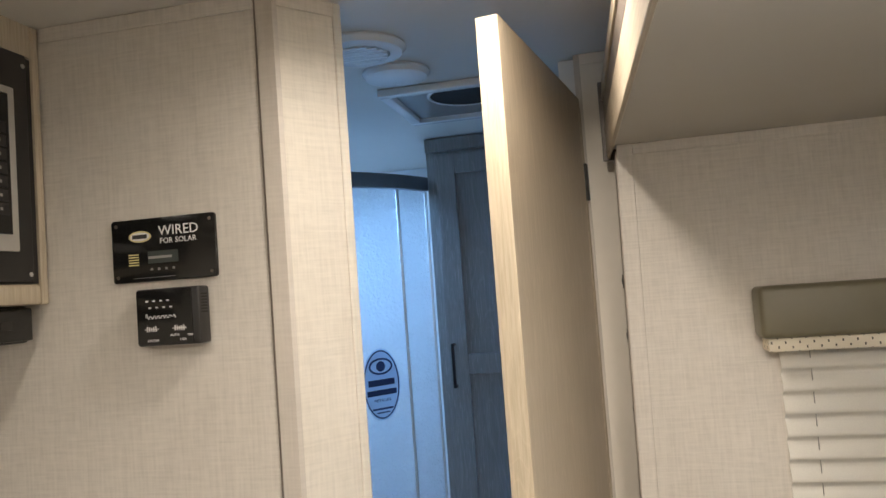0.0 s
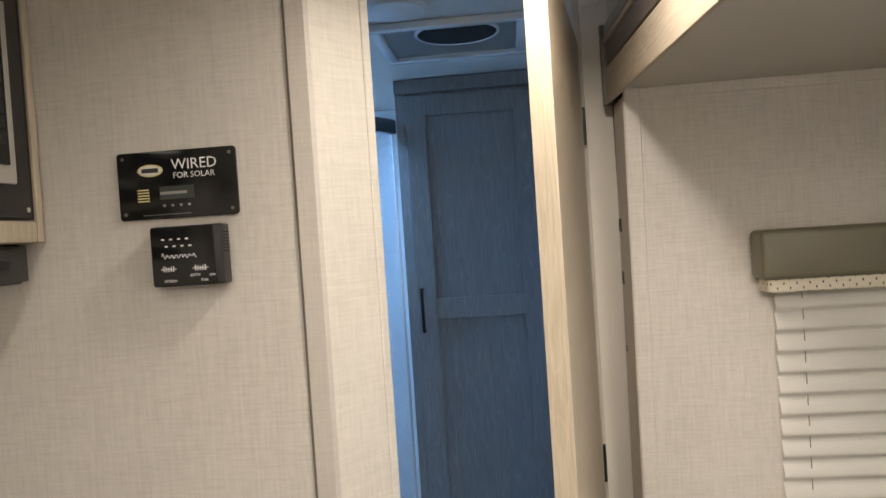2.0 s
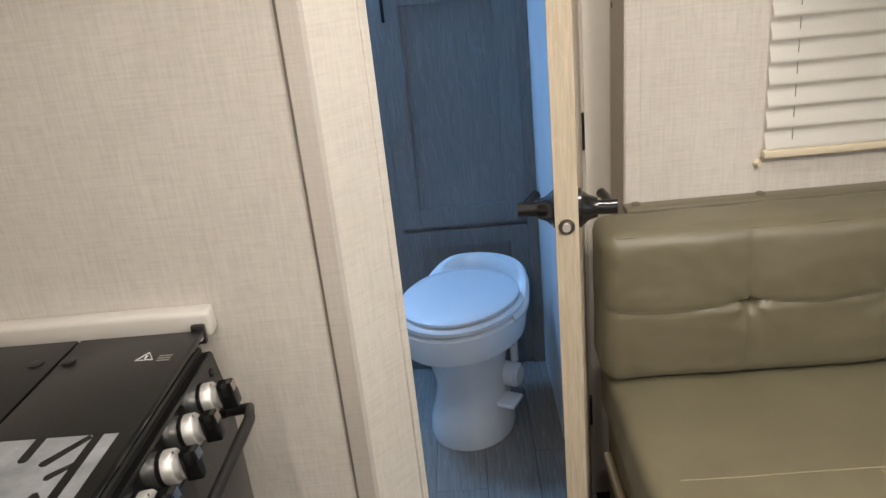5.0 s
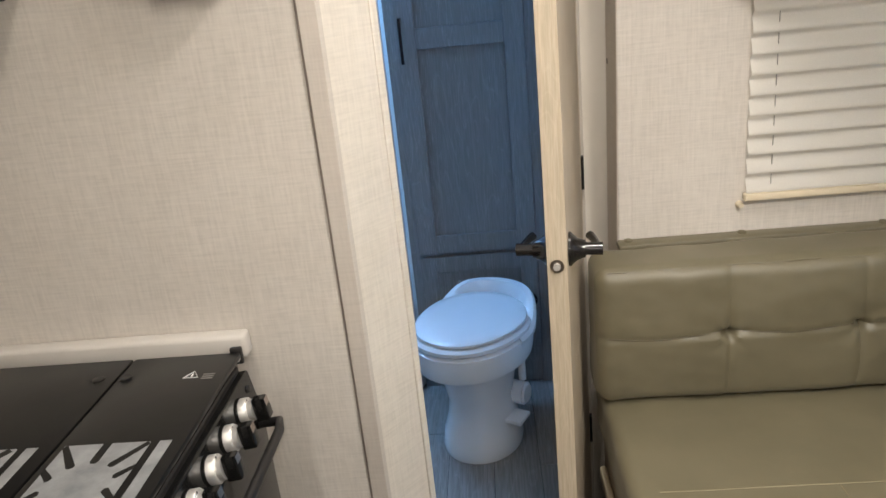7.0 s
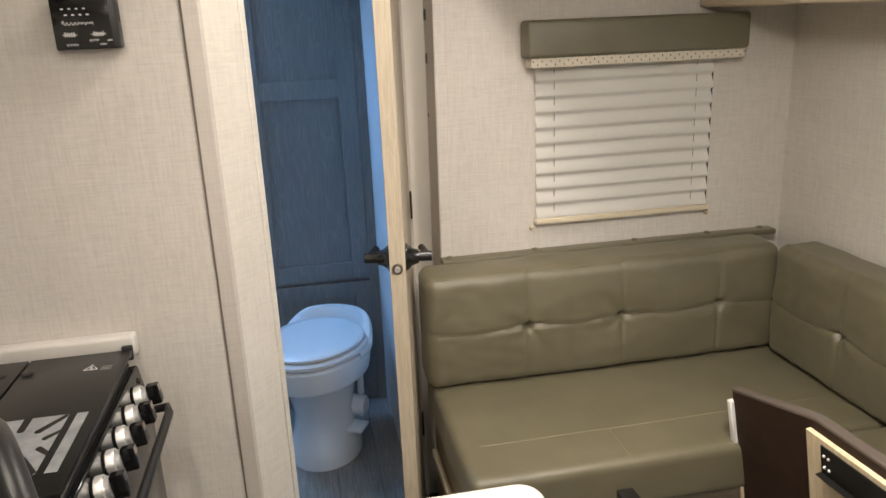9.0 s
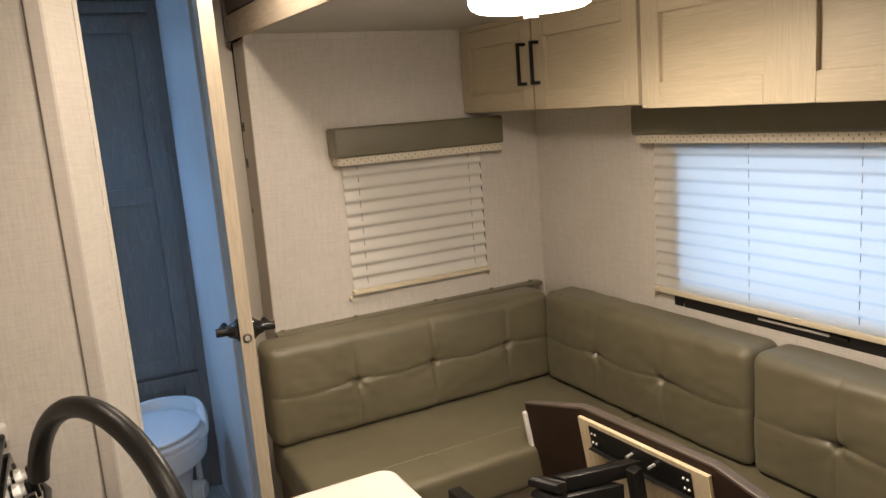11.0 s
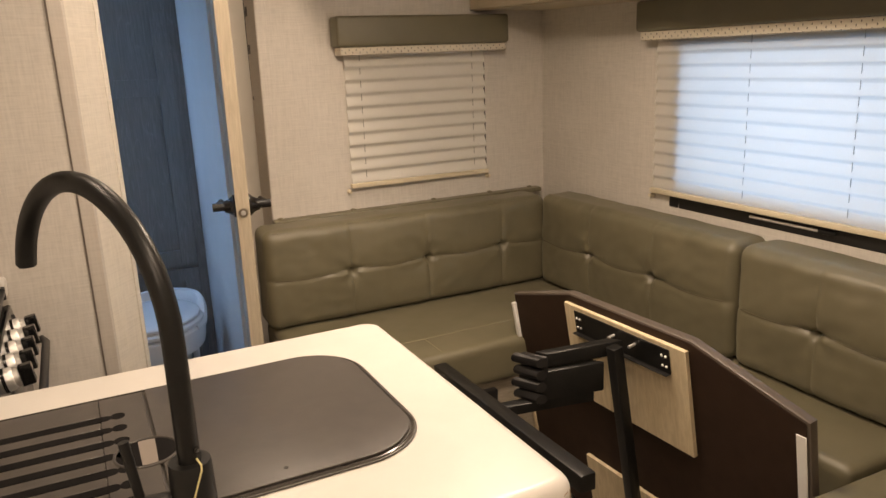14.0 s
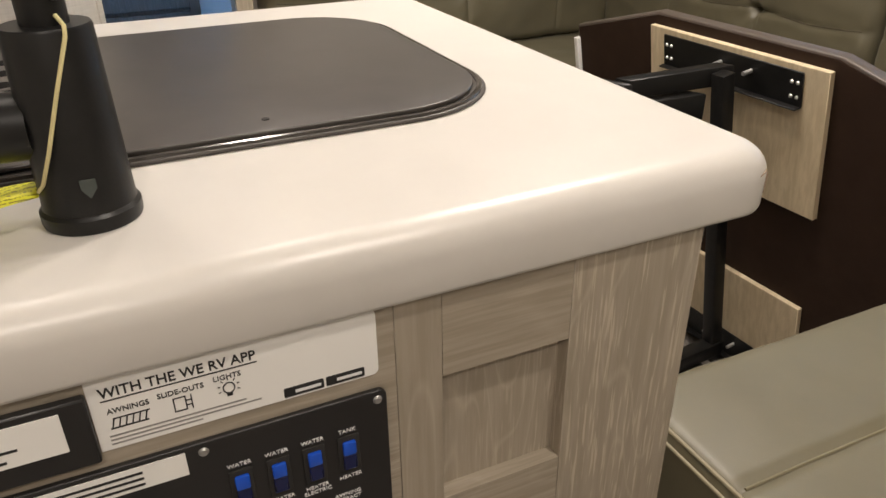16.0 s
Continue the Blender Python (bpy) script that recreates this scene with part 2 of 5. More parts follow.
M_DARK = mat("dark_gap", (0.02, 0.018, 0.016), 0.9)
M_STEEL = mat("brushed_steel", (0.72, 0.71, 0.69), 0.42, 0.75)
M_GREYSTEEL = mat("grey_panel", (0.36, 0.35, 0.34), 0.4, 0.6)
M_CHROMEBRIGHT = mat("polished_inlay", (0.62, 0.55, 0.52), 0.15, 1.0)
M_NICKEL = mat("dark_nickel", (0.30, 0.26, 0.22), 0.3, 1.0)
M_WHITE = mat("white_plastic", (0.80, 0.80, 0.80), 0.22)
M_WHITEWALL = mat("white_bath_panel", (0.72, 0.72, 0.71), 0.4, build=mottled((0.70, 0.70, 0.69), (0.75, 0.75, 0.74), 6.0))
M_CREAM = mat("cream_plastic", (0.66, 0.58, 0.43), 0.4)
M_DASH = mat("dashed_cloth", (0.66, 0.6, 0.49), 0.8, build=dashes)
M_BLIND = translucent_cloth("pleated_cloth", (0.86, 0.835, 0.77), 0.27)
M_BLIND_WIDE = translucent_cloth("thin_pleated_cloth", (0.86, 0.835, 0.77), 0.52)
M_TABLE = mat("table_underside", (0.035, 0.02, 0.013), 0.7, build=mottled((0.028, 0.014, 0.008), (0.038, 0.020, 0.012), 20.0), Specular_IOR_Level=0.25)
M_TEDGE = mat("table_edge_band", (0.10, 0.08, 0.065), 0.45)
M_PLY = mat("bare_plywood", (0.66, 0.56, 0.40), 0.65, build=wood((0.60, 0.485, 0.31), (0.72, 0.60, 0.41), "z", 0.5, 0.35))
M_SHGLASS = mat("rain_glass", (0.9, 0.95, 1.0), 0.32, build=shower_glass, Transmission_Weight=1.0, IOR=1.2)
M_GLASS = mat("window_glass", (0.9, 0.95, 0.95), 0.02, Transmission_Weight=1.0, IOR=1.1)
M_CHROME = mat("satin_frame", (0.22, 0.23, 0.25), 0.3, 0.8)
M_FLOOR = mat("grey_plank_vinyl", (0.25, 0.23, 0.21), 0.45, build=wood((0.17, 0.155, 0.14), (0.29, 0.27, 0.245), "y", 0.8, 0.8))
M_STICKER = mat("white_label", (0.80, 0.79, 0.76), 0.4)
M_FILMBLUE = mat("clear_label_film", (0.55, 0.68, 0.85), 0.3, Transmission_Weight=0.75, IOR=1.05)
M_INK = mat("black_ink", (0.015, 0.015, 0.015), 0.5)
M_NAVY = mat("navy_ink", (0.02, 0.035, 0.12), 0.5)
M_SILVERINK = mat("silver_ink", (0.75, 0.75, 0.75), 0.4)
M_LCD = mat("grey_display", (0.06, 0.07, 0.065), 0.2)
M_GOLD = mat("gold_logo", (0.70, 0.62, 0.30), 0.4)
M_BLUE = mat("blue_rocker", (0.01, 0.07, 0.45), 0.15, Emission_Color=(0.02, 0.15, 1.0, 1), Emission_Strength=0.03)
M_BLUEDARK = mat("blue_rocker_dark", (0.006, 0.01, 0.06), 0.2)
M_YELLOW = mat("yellow_tag", (0.72, 0.70, 0.03), 0.5, build=tag_print)
M_STRING = mat("pale_string", (0.62, 0.55, 0.28), 0.8)
M_RUBBER = mat("grey_weatherstrip", (0.20, 0.17, 0.145), 0.7)
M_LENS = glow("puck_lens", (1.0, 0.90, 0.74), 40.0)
M_DRUM = glow("lamp_glass", (1.0, 0.91, 0.78), 25.0)
M_SKYPANE = glow("skylight_dome", (0.25, 0.55, 1.0), 1.0)
M_FILM = mat("burner_pan", (0.42, 0.43, 0.44), 0.45, 0.0, build=mottled((0.17, 0.18, 0.19), (0.30, 0.31, 0.32), 22.0))


# ---- building helpers ----
def box(x0, x1, y0, y1, z0, z1, r=0.0, seg=2, bm=None):
    bm = bm or bmesh.new()
    made = bmesh.ops.create_cube(bm, size=1.0)["verts"]
    for v in made:
        v.co = Vector(((x0 + x1) / 2 + v.co.x * (x1 - x0), (y0 + y1) / 2 + v.co.y * (y1 - y0), (z0 + z1) / 2 + v.co.z * (z1 - z0)))
    if r:
        edges = list({e for v in made for e in v.link_edges})
        bmesh.ops.bevel(bm, geom=edges, offset=r, segments=seg, profile=0.5, affect="EDGES")
    return bm


def rod(p, q, r0, r1=None, n=20, bm=None, cap=True):
    """A round bar from p to q."""
    bm = bm or bmesh.new()
    p, q = Vector(p), Vector(q)
    d = q - p
    m = Matrix.Translation((p + q) / 2) @ d.to_track_quat("Z", "Y").to_matrix().to_4x4()
    bmesh.ops.create_cone(bm, cap_ends=cap, segments=n, radius1=r0, radius2=r0 if r1 is None else r1, depth=d.length, matrix=m)
    return bm


def tube(points, r, n=16, closed=False, bm=None):
    """A tube along a list of points."""
    bm = bm or bmesh.new()
    pts = [Vector(p) for p in points]
    rings = []
    up = Vector((0.13, 0.21, 0.97)).normalized()
    for i, p in enumerate(pts):
        if closed:
            d = pts[(i + 1) % len(pts)] - pts[i - 1]
        else:
            d = pts[min(i + 1, len(pts) - 1)] - pts[max(i - 1, 0)]
        d.normalize()
        a = up.cross(d)
        if a.length < 0.05:
            a = Vector((1, 0, 0)).cross(d)
        a.normalize()
        b = d.cross(a)
        up = b
        rr = r[i] if isinstance(r, (list, tuple)) else r
        rings.append([bm.verts.new(p + a * rr * math.cos(t) + b * rr * math.sin(t)) for t in [2 * math.pi * k / n for k in range(n)]])
    count = len(rings) if closed else len(rings) - 1
    for i in range(count):
        s, e = rings[i], rings[(i + 1) % len(rings)]
        for k in range(n):
            bm.faces.new((s[k], s[(k + 1) % n], e[(k + 1) % n], e[k]))
    if not closed:
        bm.faces.new(rings[0][::-1])
        bm.faces.new(rings[-1])
    bmesh.ops.recalc_face_normals(bm, faces=bm.faces)
    return bm


def lathe(profile, n=40, center=(0, 0, 0), squash=(1, 1), bm=None):
    """A body of revolution about z from (radius, height) pairs."""
    bm = bm or bmesh.new()
    rings = []
    for r, z in profile:
        rings.append([bm.verts.new((center[0] + squash[0] * r * math.cos(2 * math.pi * k / n), center[1] + squash[1] * r * math.sin(2 * math.pi * k / n), center[2] + z)) for k in range(n)])
    for s, e in zip(rings, rings[1:]):
        for k in range(n):
            bm.faces.new((s[k], s[(k + 1) % n], e[(k + 1) % n], e[k]))
    bm.faces.new(rings[0][::-1])
    bm.faces.new(rings[-1])
    bmesh.ops.recalc_face_normals(bm, faces=bm.faces)
    return bm


def prism(outline, z0, z1, r=0.0, bm=None):
    """An outline in x and y raised from z0 to z1."""
    bm = bm or bmesh.new()
    low = [bm.verts.new((x, y, z0)) for x, y in outline]
    top = [bm.verts.new((x, y, z1)) for x, y in outline]
    faces = [bm.faces.new(low[::-1]), bm.faces.new(top)]
    for i in range(len(low)):
        j = (i + 1) % len(low)
        faces.append(bm.faces.new((low[i], low[j], top[j], top[i])))
    bmesh.ops.recalc_face_normals(bm, faces=faces)
    if r:
        edges = [e for f in faces[:2] for e in f.edges]
        bmesh.ops.bevel(bm, geom=edges, offset=r, segments=3, profile=0.5, affect="EDGES")
    return bm


def rounded(x0, x1, y0, y1, radii, n=8):
    """The outline of a rectangle with its corners rounded (left-near, right-near, right-far, left-far)."""
    pts = []
    for (cx, cy, sx, sy, a0), r in zip(((x0, y0, 1, 1, 180), (x1, y0, -1, 1, 270), (x1, y1, -1, -1, 0), (x0, y1, 1, -1, 90)), radii):
        if r <= 0:
            pts.append((cx, cy))
            continue
        for k in range(n + 1):
            a = radians(a0 + 90 * k / n)
            pts.append((cx + sx * r + r * math.cos(a), cy + sy * r + r * math.sin(a)))
    return pts


def link_mesh(name, bm, material, smooth=True, angle=40):
    me = bpy.data.meshes.new(name)
    if smooth:
        for f in bm.faces:
            f.smooth = True
        for e in bm.edges:
            if len(e.link_faces) == 2 and e.calc_face_angle(0) > radians(angle):
                e.smooth = False
    bm.to_mesh(me)
    bm.free()
    me.materials.append(material)
    return new(name, me)


def part(name, bm, material, parent=None, label="", smooth=True, m=None):
    if m is not None:
        bm.transform(m)
    ob = link_mesh(name, bm, material, smooth)
    if parent is not None:
        ob.parent = parent
        if parent.type == "EMPTY":
            ob.matrix_parent_inverse = parent.matrix_basis.inverted()
    return tagged(ob, label)


def thing(name, label, category, base, group=""):
    ob = new(name)
    ob.empty_display_size = 0.05
    ob.matrix_basis = Matrix.Translation(base)
    return tagged(ob, label, category, group)


def structure(name, bm, material, label="", smooth=True):
    return tagged(link_mesh(name, bm, material, smooth), label, "", "", "structure")


def axes(origin, u, v, n):
    """A pose whose local x, y, z run along u, v, n."""
    u, v, n = Vector(u).normalized(), Vector(v).normalized(), Vector(n).normalized()
    m = Matrix((u, v, n)).transposed().to_4x4()
    return Matrix.Translation(origin) @ m


def lettering(name, body, size, material, parent, m, align="LEFT", label="", width=0.0, bold=0.0):
    cu = bpy.data.curves.new(name, "FONT")
    cu.body, cu.size, cu.extrude, cu.resolution_u = body, size, 0.0002, 2
    cu.align_x, cu.offset = align, bold
    tmp = bpy.data.objects.new(name, cu)
    me = bpy.data.meshes.new_from_object(tmp)
    bpy.data.objects.remove(tmp)
    me.materials.clear()
    me.materials.append(material)
    if width:
        span = max(v.co.x for v in me.vertices) - min(v.co.x for v in me.vertices)
        me.transform(Matrix.Diagonal((width / span, 1, 1, 1)))
    me.transform(m)
    ob = new(name, me)
    ob.parent = parent
    if parent.type == "EMPTY":
        ob.matrix_parent_inverse = parent.matrix_basis.inverted()
    return tagged(ob, label)


def shaker_door(parent, m, w, h, mats, rail=0.055, handle=None, name="door", thick=0.019, mid=None):
    """A framed cabinet door in local u (width), v (height), n (out). handle: (u, v0, v1)."""
    door = part(name, box(0.003, w - 0.003, 0.003, h - 0.003, 0, thick - 0.012), mats[2], parent, m=m)
    for a in (0, w - rail):
        part("stile", box(a, a + rail, 0, h, 0.0003, thick, 0.0006, 1), mats[0], door, m=m)
    rows = [0, h - rail] + ([mid] if mid else [])
    for v in rows:
        part("rail", box(rail + 0.0004, w - rail - 0.0004, v, v + rail, 0.0003, thick - 0.0002, 0.0005, 1), mats[1], door, m=m)
    spans = [(rail, mid), (mid + rail, h - rail)] if mid else [(rail, h - rail)]
    for a, b in spans:
        part("panel_bead", tube([(rail + 0.001, a + 0.001, thick - 0.0115), (w - rail - 0.001, a + 0.001, thick - 0.0115), (w - rail - 0.001, b - 0.001, thick - 0.0115), (rail + 0.001, b - 0.001, thick - 0.0115)], 0.0013, 6, True), mats[0], door, m=m)
    if handle:
        u, v0, v1 = handle
        bm = bmesh.new()
        t = thick
        box(u - 0.005, u + 0.005, v0, v1, t + 0.022, t + 0.032, 0.002, 2, bm)
        box(u - 0.005, u + 0.005, v0, v0 + 0.010, t, t + 0.024, 0.001, 1, bm)
        box(u - 0.005, u + 0.005, v1 - 0.010, v1, t, t + 0.024, 0.001, 1, bm)
        part("handle", bm, M_BLACK, door, "black bar handle", m=m)
    return door


def droop(ob, slope=0.024, yaw=0.0):
    """Lets a thing of the slide-out sag towards its near end, as the box hangs."""
    m = Matrix(((1, -yaw, 0, yaw * 1.78), (0, 1, 0, 0), (0, slope, 1, -slope * 1.70), (0, 0, 0, 1)))
    for o in (ob, *ob.children_recursive):
        if o.type == "MESH":
            o.data.transform(m)


def padded(x0, x1, y0, y1, z0, z1, r, step, disp):
    """A closed padded block with rounded edges; disp(p, n) gives how far a point is pushed out along its normal."""
    bm = bmesh.new()
    lo, hi = Vector((x0, y0, z0)), Vector((x1, y1, z1))
    grid = {}
    n = [max(2, round((hi[i] - lo[i]) / step)) for i in range(3)]

    def vert(i, j, k):
        key = (i, j, k)
        if key not in grid:
            p = Vector([lo[a] + (hi[a] - lo[a]) * key[a] / n[a] for a in range(3)])
            c = Vector([min(max(p[a], lo[a] + r), hi[a] - r) for a in range(3)])
            d = p - c
            d = d.normalized() if d.length > 1e-6 else Vector((0, 0, 1))
            q = c + d * r
            grid[key] = bm.verts.new(q + d * disp(q, d))
        return grid[key]

    for a in range(3):
        b, c = (a + 1) % 3, (a + 2) % 3
        for side in (0, n[a]):
            for i in range(n[b]):
                for j in range(n[c]):
                    quad = []
                    for di, dj in ((0, 0), (1, 0), (1, 1), (0, 1)):
                        key = [0, 0, 0]
                        key[a], key[b], key[c] = side, i + di, j + dj
                        quad.append(vert(*key))
                    bm.faces.new(quad if side else quad[::-1])
    bmesh.ops.recalc_face_normals(bm, faces=bm.faces)
    return bm

# ---- structure ----
structure("floor_base", box(-1.35, 0.10, -2.2, 3.25, -0.06, -0.008), M_DARK, smooth=False)
structure("wall_bath", box(-1.35, -0.484, 1.225, 1.262, 0, CEIL), M_WALL, "beige linen-textured wallpaper on the bathroom partition", False)
structure("wall_left", box(-1.39, -1.35, -2.2, 3.25, 0, CEIL), M_WALL, "", False)
structure("wall_rear", box(-1.39, 0.14, -2.24, -2.2, 0, CEIL), M_WALL, "", False)
structure("wall_bath_end", box(-1.35, 0.04, 3.2, 3.24, 0, CEIL), M_WHITEWALL, "", False)
structure("wall_bath_side", box(-0.037, 0.012, 1.868, 3.2, 0, CEIL), M_WHITEWALL, "smooth white bathroom side wall", False)
structure("wall_right_rear", box(0.10, 0.14, -2.2, -1.0, 0, CEIL), M_WALL, "", False)
structure("wall_over_slide", box(0.19, 0.22, -1.0, 1.834, 1.935, CEIL), M_CEIL, "", False)

bm = bmesh.new()
box(-1.39, 0.22, -2.24, 2.30, CEIL, CEIL + 0.04, bm=bm)
box(-1.39, -1.28, 2.30, 2.68, CEIL, CEIL + 0.04, bm=bm)
box(-0.86, 0.14, 2.30, 2.68, CEIL, CEIL + 0.04, bm=bm)
box(-1.39, 0.14, 2.68, 3.25, CEIL, CEIL + 0.04, bm=bm)
structure("ceiling", bm, M_CEIL, "smooth off-white vinyl ceiling", False)
structure("skylight_dome", box(-1.28, -0.86, 2.30, 2.68, CEIL + 0.10, CEIL + 0.11), M_SKYPANE, "", False)

# the doorway stands at a slant between the partition and the side wall
A0, A1 = Vector((-0.484, 1.225, 0)), Vector((-0.398, 1.330, 0))
u = (A1 - A0).normalized()
nrm = Vector((u.y, -u.x, 0))
jm = axes(A0, u, (0, 0, 1), nrm)
L = (A1 - A0).length
structure("wall_jamb", box(0.001, L - 0.018, 0, CEIL, -0.036, 0), M_WALL_LIGHT, "pale linen-textured slanted door jamb", False).data.transform(jm)
bm = bmesh.new()
box(L - 0.0175, L, 0, CEIL, -0.04, 0.003, 0.002, 1, bm)
structure("trim_jamb_edge", bm, M_WALL_LIGHT).data.transform(jm)
structure("trim_jamb_top", box(0.001, L - 0.018, CEIL - 0.026, CEIL - 0.0005, 0.0005, 0.004, 0.001, 1), M_WALL_LIGHT).data.transform(jm)
structure("trim_corner", prism([(-0.512, 1.2205), (-0.4815, 1.2205), (-0.4755, 1.2275), (-0.4795, 1.2305), (-0.4835, 1.2248), (-0.512, 1.2248)], 0, CEIL, 0.001), M_TRIM, "grey-beige corner moulding")
structure("trim_corner_gap", box(-0.5165, -0.5121, 1.2225, 1.2249, 0, CEIL), M_RUBBER, "", False)
structure("trim_wall_top", box(-0.94, -0.517, 1.221, 1.2248, CEIL - 0.028, CEIL - 0.0005, 0.001, 1), M_WALL)
structure("doorway_post", box(0.014, 0.077, 1.83, 1.862, 0, CEIL), M_POST, "pale post beside the bathroom door", False)
structure("trim_post_top", box(0.018, 0.076, 1.826, 1.8298, CEIL - 0.026, CEIL - 0.0005, 0.001, 1), M_POST)
structure("trim_post_side", box(0.0, 0.0135, 1.832, 1.864, 0, CEIL), M_TRIM)
structure("slide_gap", box(0.0775, 0.13, 1.835, 1.862, 0, 1.92), M_DARK, "", False)
structure("slide_gap_side", box(0.100, 0.13, 1.702, 1.834, 0, 1.92), M_DARK, "", False)
structure("wall_above_gap", box(0.0775, 0.14, 1.835, 1.862, 1.921, CEIL), M_WALL_LIGHT, "", False)
for z in (0.98, 1.22, 1.30, 1.46, 1.58):
    clip = tagged(part("seal_clip", box(0.0688, 0.0715, 1.755, 1.785, z, z + 0.03, 0.001, 1), M_PLASTIC), "black seal clip in the slide-out gap", "clip", "slide-out seal clips")
    part("clip_back", box(0.0672, 0.0686, 1.764, 1.776, z + 0.009, z + 0.021), M_PLASTIC, clip)

# slide-out
SC = 1.88
structure("slide_floor", box(0.02, 1.20, -1.04, 1.70, -0.05, 0.03), M_FLOOR, "", False)
structure("wall_slide_end", box(0.0805, 1.16, 1.65, 1.69, 0.03, SC), M_WALL, "beige linen wallpaper on the slide-out's end wall", False)
structure("slide_flange", box(0.072, 0.0800, 1.6500, 1.79, 0.03, SC - 0.014, 0.001, 1), M_TRIM, "grey-beige slide-out flange")
structure("trim_slide_side", box(0.0745, 0.106, 1.6465, 1.6498, 0.60, SC - 0.001, 0.001, 1), M_WALL)
structure("trim_slide_top", box(0.1085, 0.83, 1.6465, 1.6498, SC - 0.024, SC - 0.001, 0.001, 1), M_WALL)
structure("wall_slide_near", box(0.10, 1.16, -1.04, -1.0, 0.03, SC), M_WALL, "", False)
WY0, WY1, WZ0, WZ1 = 0.06, 0.93, 0.950, 1.45


def pierced_wall(x0, x1, outer, inner):
    """A wall across x with one opening; outer and inner: (y0, y1, z0, z1)."""
    bm = bmesh.new()
    rows = []
    for x in (x0, x1):
        for y0, y1, z0, z1 in (outer, inner):
            rows.append([bm.verts.new((x, y, z)) for y, z in ((y0, z0), (y1, z0), (y1, z1), (y0, z1))])
    for p, q in ((0, 1), (2, 3), (0, 2), (1, 3)):
        for k in range(4):
            n = (k + 1) % 4
            bm.faces.new((rows[p][k], rows[p][n], rows[q][n], rows[q][k]))
    bmesh.ops.recalc_face_normals(bm, faces=bm.faces)
    return bm


bm = pierced_wall(1.16, 1.20, (-1.04, 1.69, 0.03, SC), (WY0, WY1, WZ0, WZ1))
structure("wall_slide_outer", bm, M_WALL, "beige linen wallpaper round the wide window", False)
droop(structure("ceiling_slide", box(0.0665, 1.20, 0.235, 1.70, SC, SC + 0.03), M_CEIL_SLIDE, "smooth off-white slide-out ceiling", False), 0.024, 0.031)
droop(structure("ceiling_slide_front", box(0.1005, 1.20, -1.04, 0.2345, SC - 0.006, SC + 0.03), M_CEIL_SLIDE, "", False), 0.024, 0.031)
droop(structure("trim_ceiling_seam", box(0.1005, 1.10, 0.2295, 0.2365, SC - 0.0085, SC - 0.0062), M_RUBBER, "", False), 0.024, 0.031)

for ob in (bpy.data.objects["slide_flange"], bpy.data.objects["trim_slide_side"]):
    ob.data.transform(Matrix(((1, 0, 0.010, -0.010 * 1.72), (0, 1, 0, 0), (0, 0, 1, 0), (0, 0, 0, 1))))

# fascia over the slide-out opening
fx = thing("slide_fascia", "pale oak slide-out fascia with a dark brown band", "fascia", (0.07, 1.7, SC - 0.02))
part("lower_board", box(0.058, 0.066, 0.296, 1.77, 1.870, 1.950, 0.002, 1), M_FASCIA, fx)
part("shadow_gap", box(0.064, 0.090, 0.296, 1.77, 1.9505, 1.9545), M_DARK, fx)
part("dark_band", box(0.060, 0.090, 0.296, 1.77, 1.955, 2.002, 0.002, 1), M_BROWN, fx, "grey-brown band")
part("upper_board", box(0.056, 0.090, 0.296, 1.77, 2.0025, 2.016, 0.002, 1), M_FASCIA, fx)
part("shadow_gap", box(0.064, 0.090, 0.296, 1.77, 2.0165, 2.0195), M_DARK, fx)
part("cap_strip", box(0.058, 0.090, 0.296, 1.77, 2.020, 2.044, 0.004, 2), M_FASCIA, fx)
part("end_plate", box(0.050, 0.094, 1.7705, 1.785, 1.866, 2.046, 0.001, 1), M_BROWN, fx, "grey-brown end plate")
part("joint_cover", box(0.046, 0.100, 0.172, 0.2955, 1.862, 2.150, 0.002, 1), M_BROWN, fx, "dark grey-brown joint cover")
part("front_board", box(0.060, 0.090, -1.0, 0.1715, 1.893, 2.150, 0.002, 1), M_FASCIA, fx)
# the strip's white paints in the glare along the board's lower edge
part("edge_strip", box(0.052, 0.100, -1.0, 0.1710, 1.868, 1.8925, 0.002, 1), M_WHITE, fx, "edge strip whitened for its glare")
droop(fx, 0.024, 0.031)

# ---- bathroom ----
HX, HY = -0.010, 1.846
LX, LY = -0.117, 1.205
du = Vector((LX - HX, LY - HY, 0))
DW = du.length
dn = Vector((du.y, -du.x, 0)).normalized()
dm = axes((HX, HY, 0), du, (0, 0, 1), -dn)
DT = 0.036
door = thing("door_1", "open pale oak bathroom door with black lever handles", "door", (HX, HY, 0.02))
door["kind"] = "structure"
leaf = part("door_leaf", box(0, DW - 0.004, 0.02, 2.028, -DT / 2, DT / 2), M_DOORFACE, door, smooth=False, m=dm)
part("edge_band", box(DW - 0.0038, DW, 0.02, 2.028, -DT / 2, DT / 2, 0.0008, 1), M_DOOR, door, "pale oak edge band", m=dm)
part("top_band", box(0, DW - 0.004, 2.0282, 2.0295, -DT / 2, DT / 2), M_DOOR, door, m=dm)
part("face_moulding", box(0.010, 0.030, 0.03, 2.005, DT / 2 + 0.0003, DT / 2 + 0.0015), M_DOOR, door, m=dm)
for z in (0.28, 1.038, 1.831):
    part("hinge", box(0.012, 0.028, z - 0.043, z + 0.043, DT / 2 + 0.0003, DT / 2 + 0.008, 0.001, 1), M_BLACK, door, "black hinge", m=dm)
ZK = 1.047
part("latch_plate", rod((DW, ZK - 0.010, 0), (DW + 0.0018, ZK - 0.010, 0), 0.0125), M_NICKEL, door, "round nickel latch", m=dm)
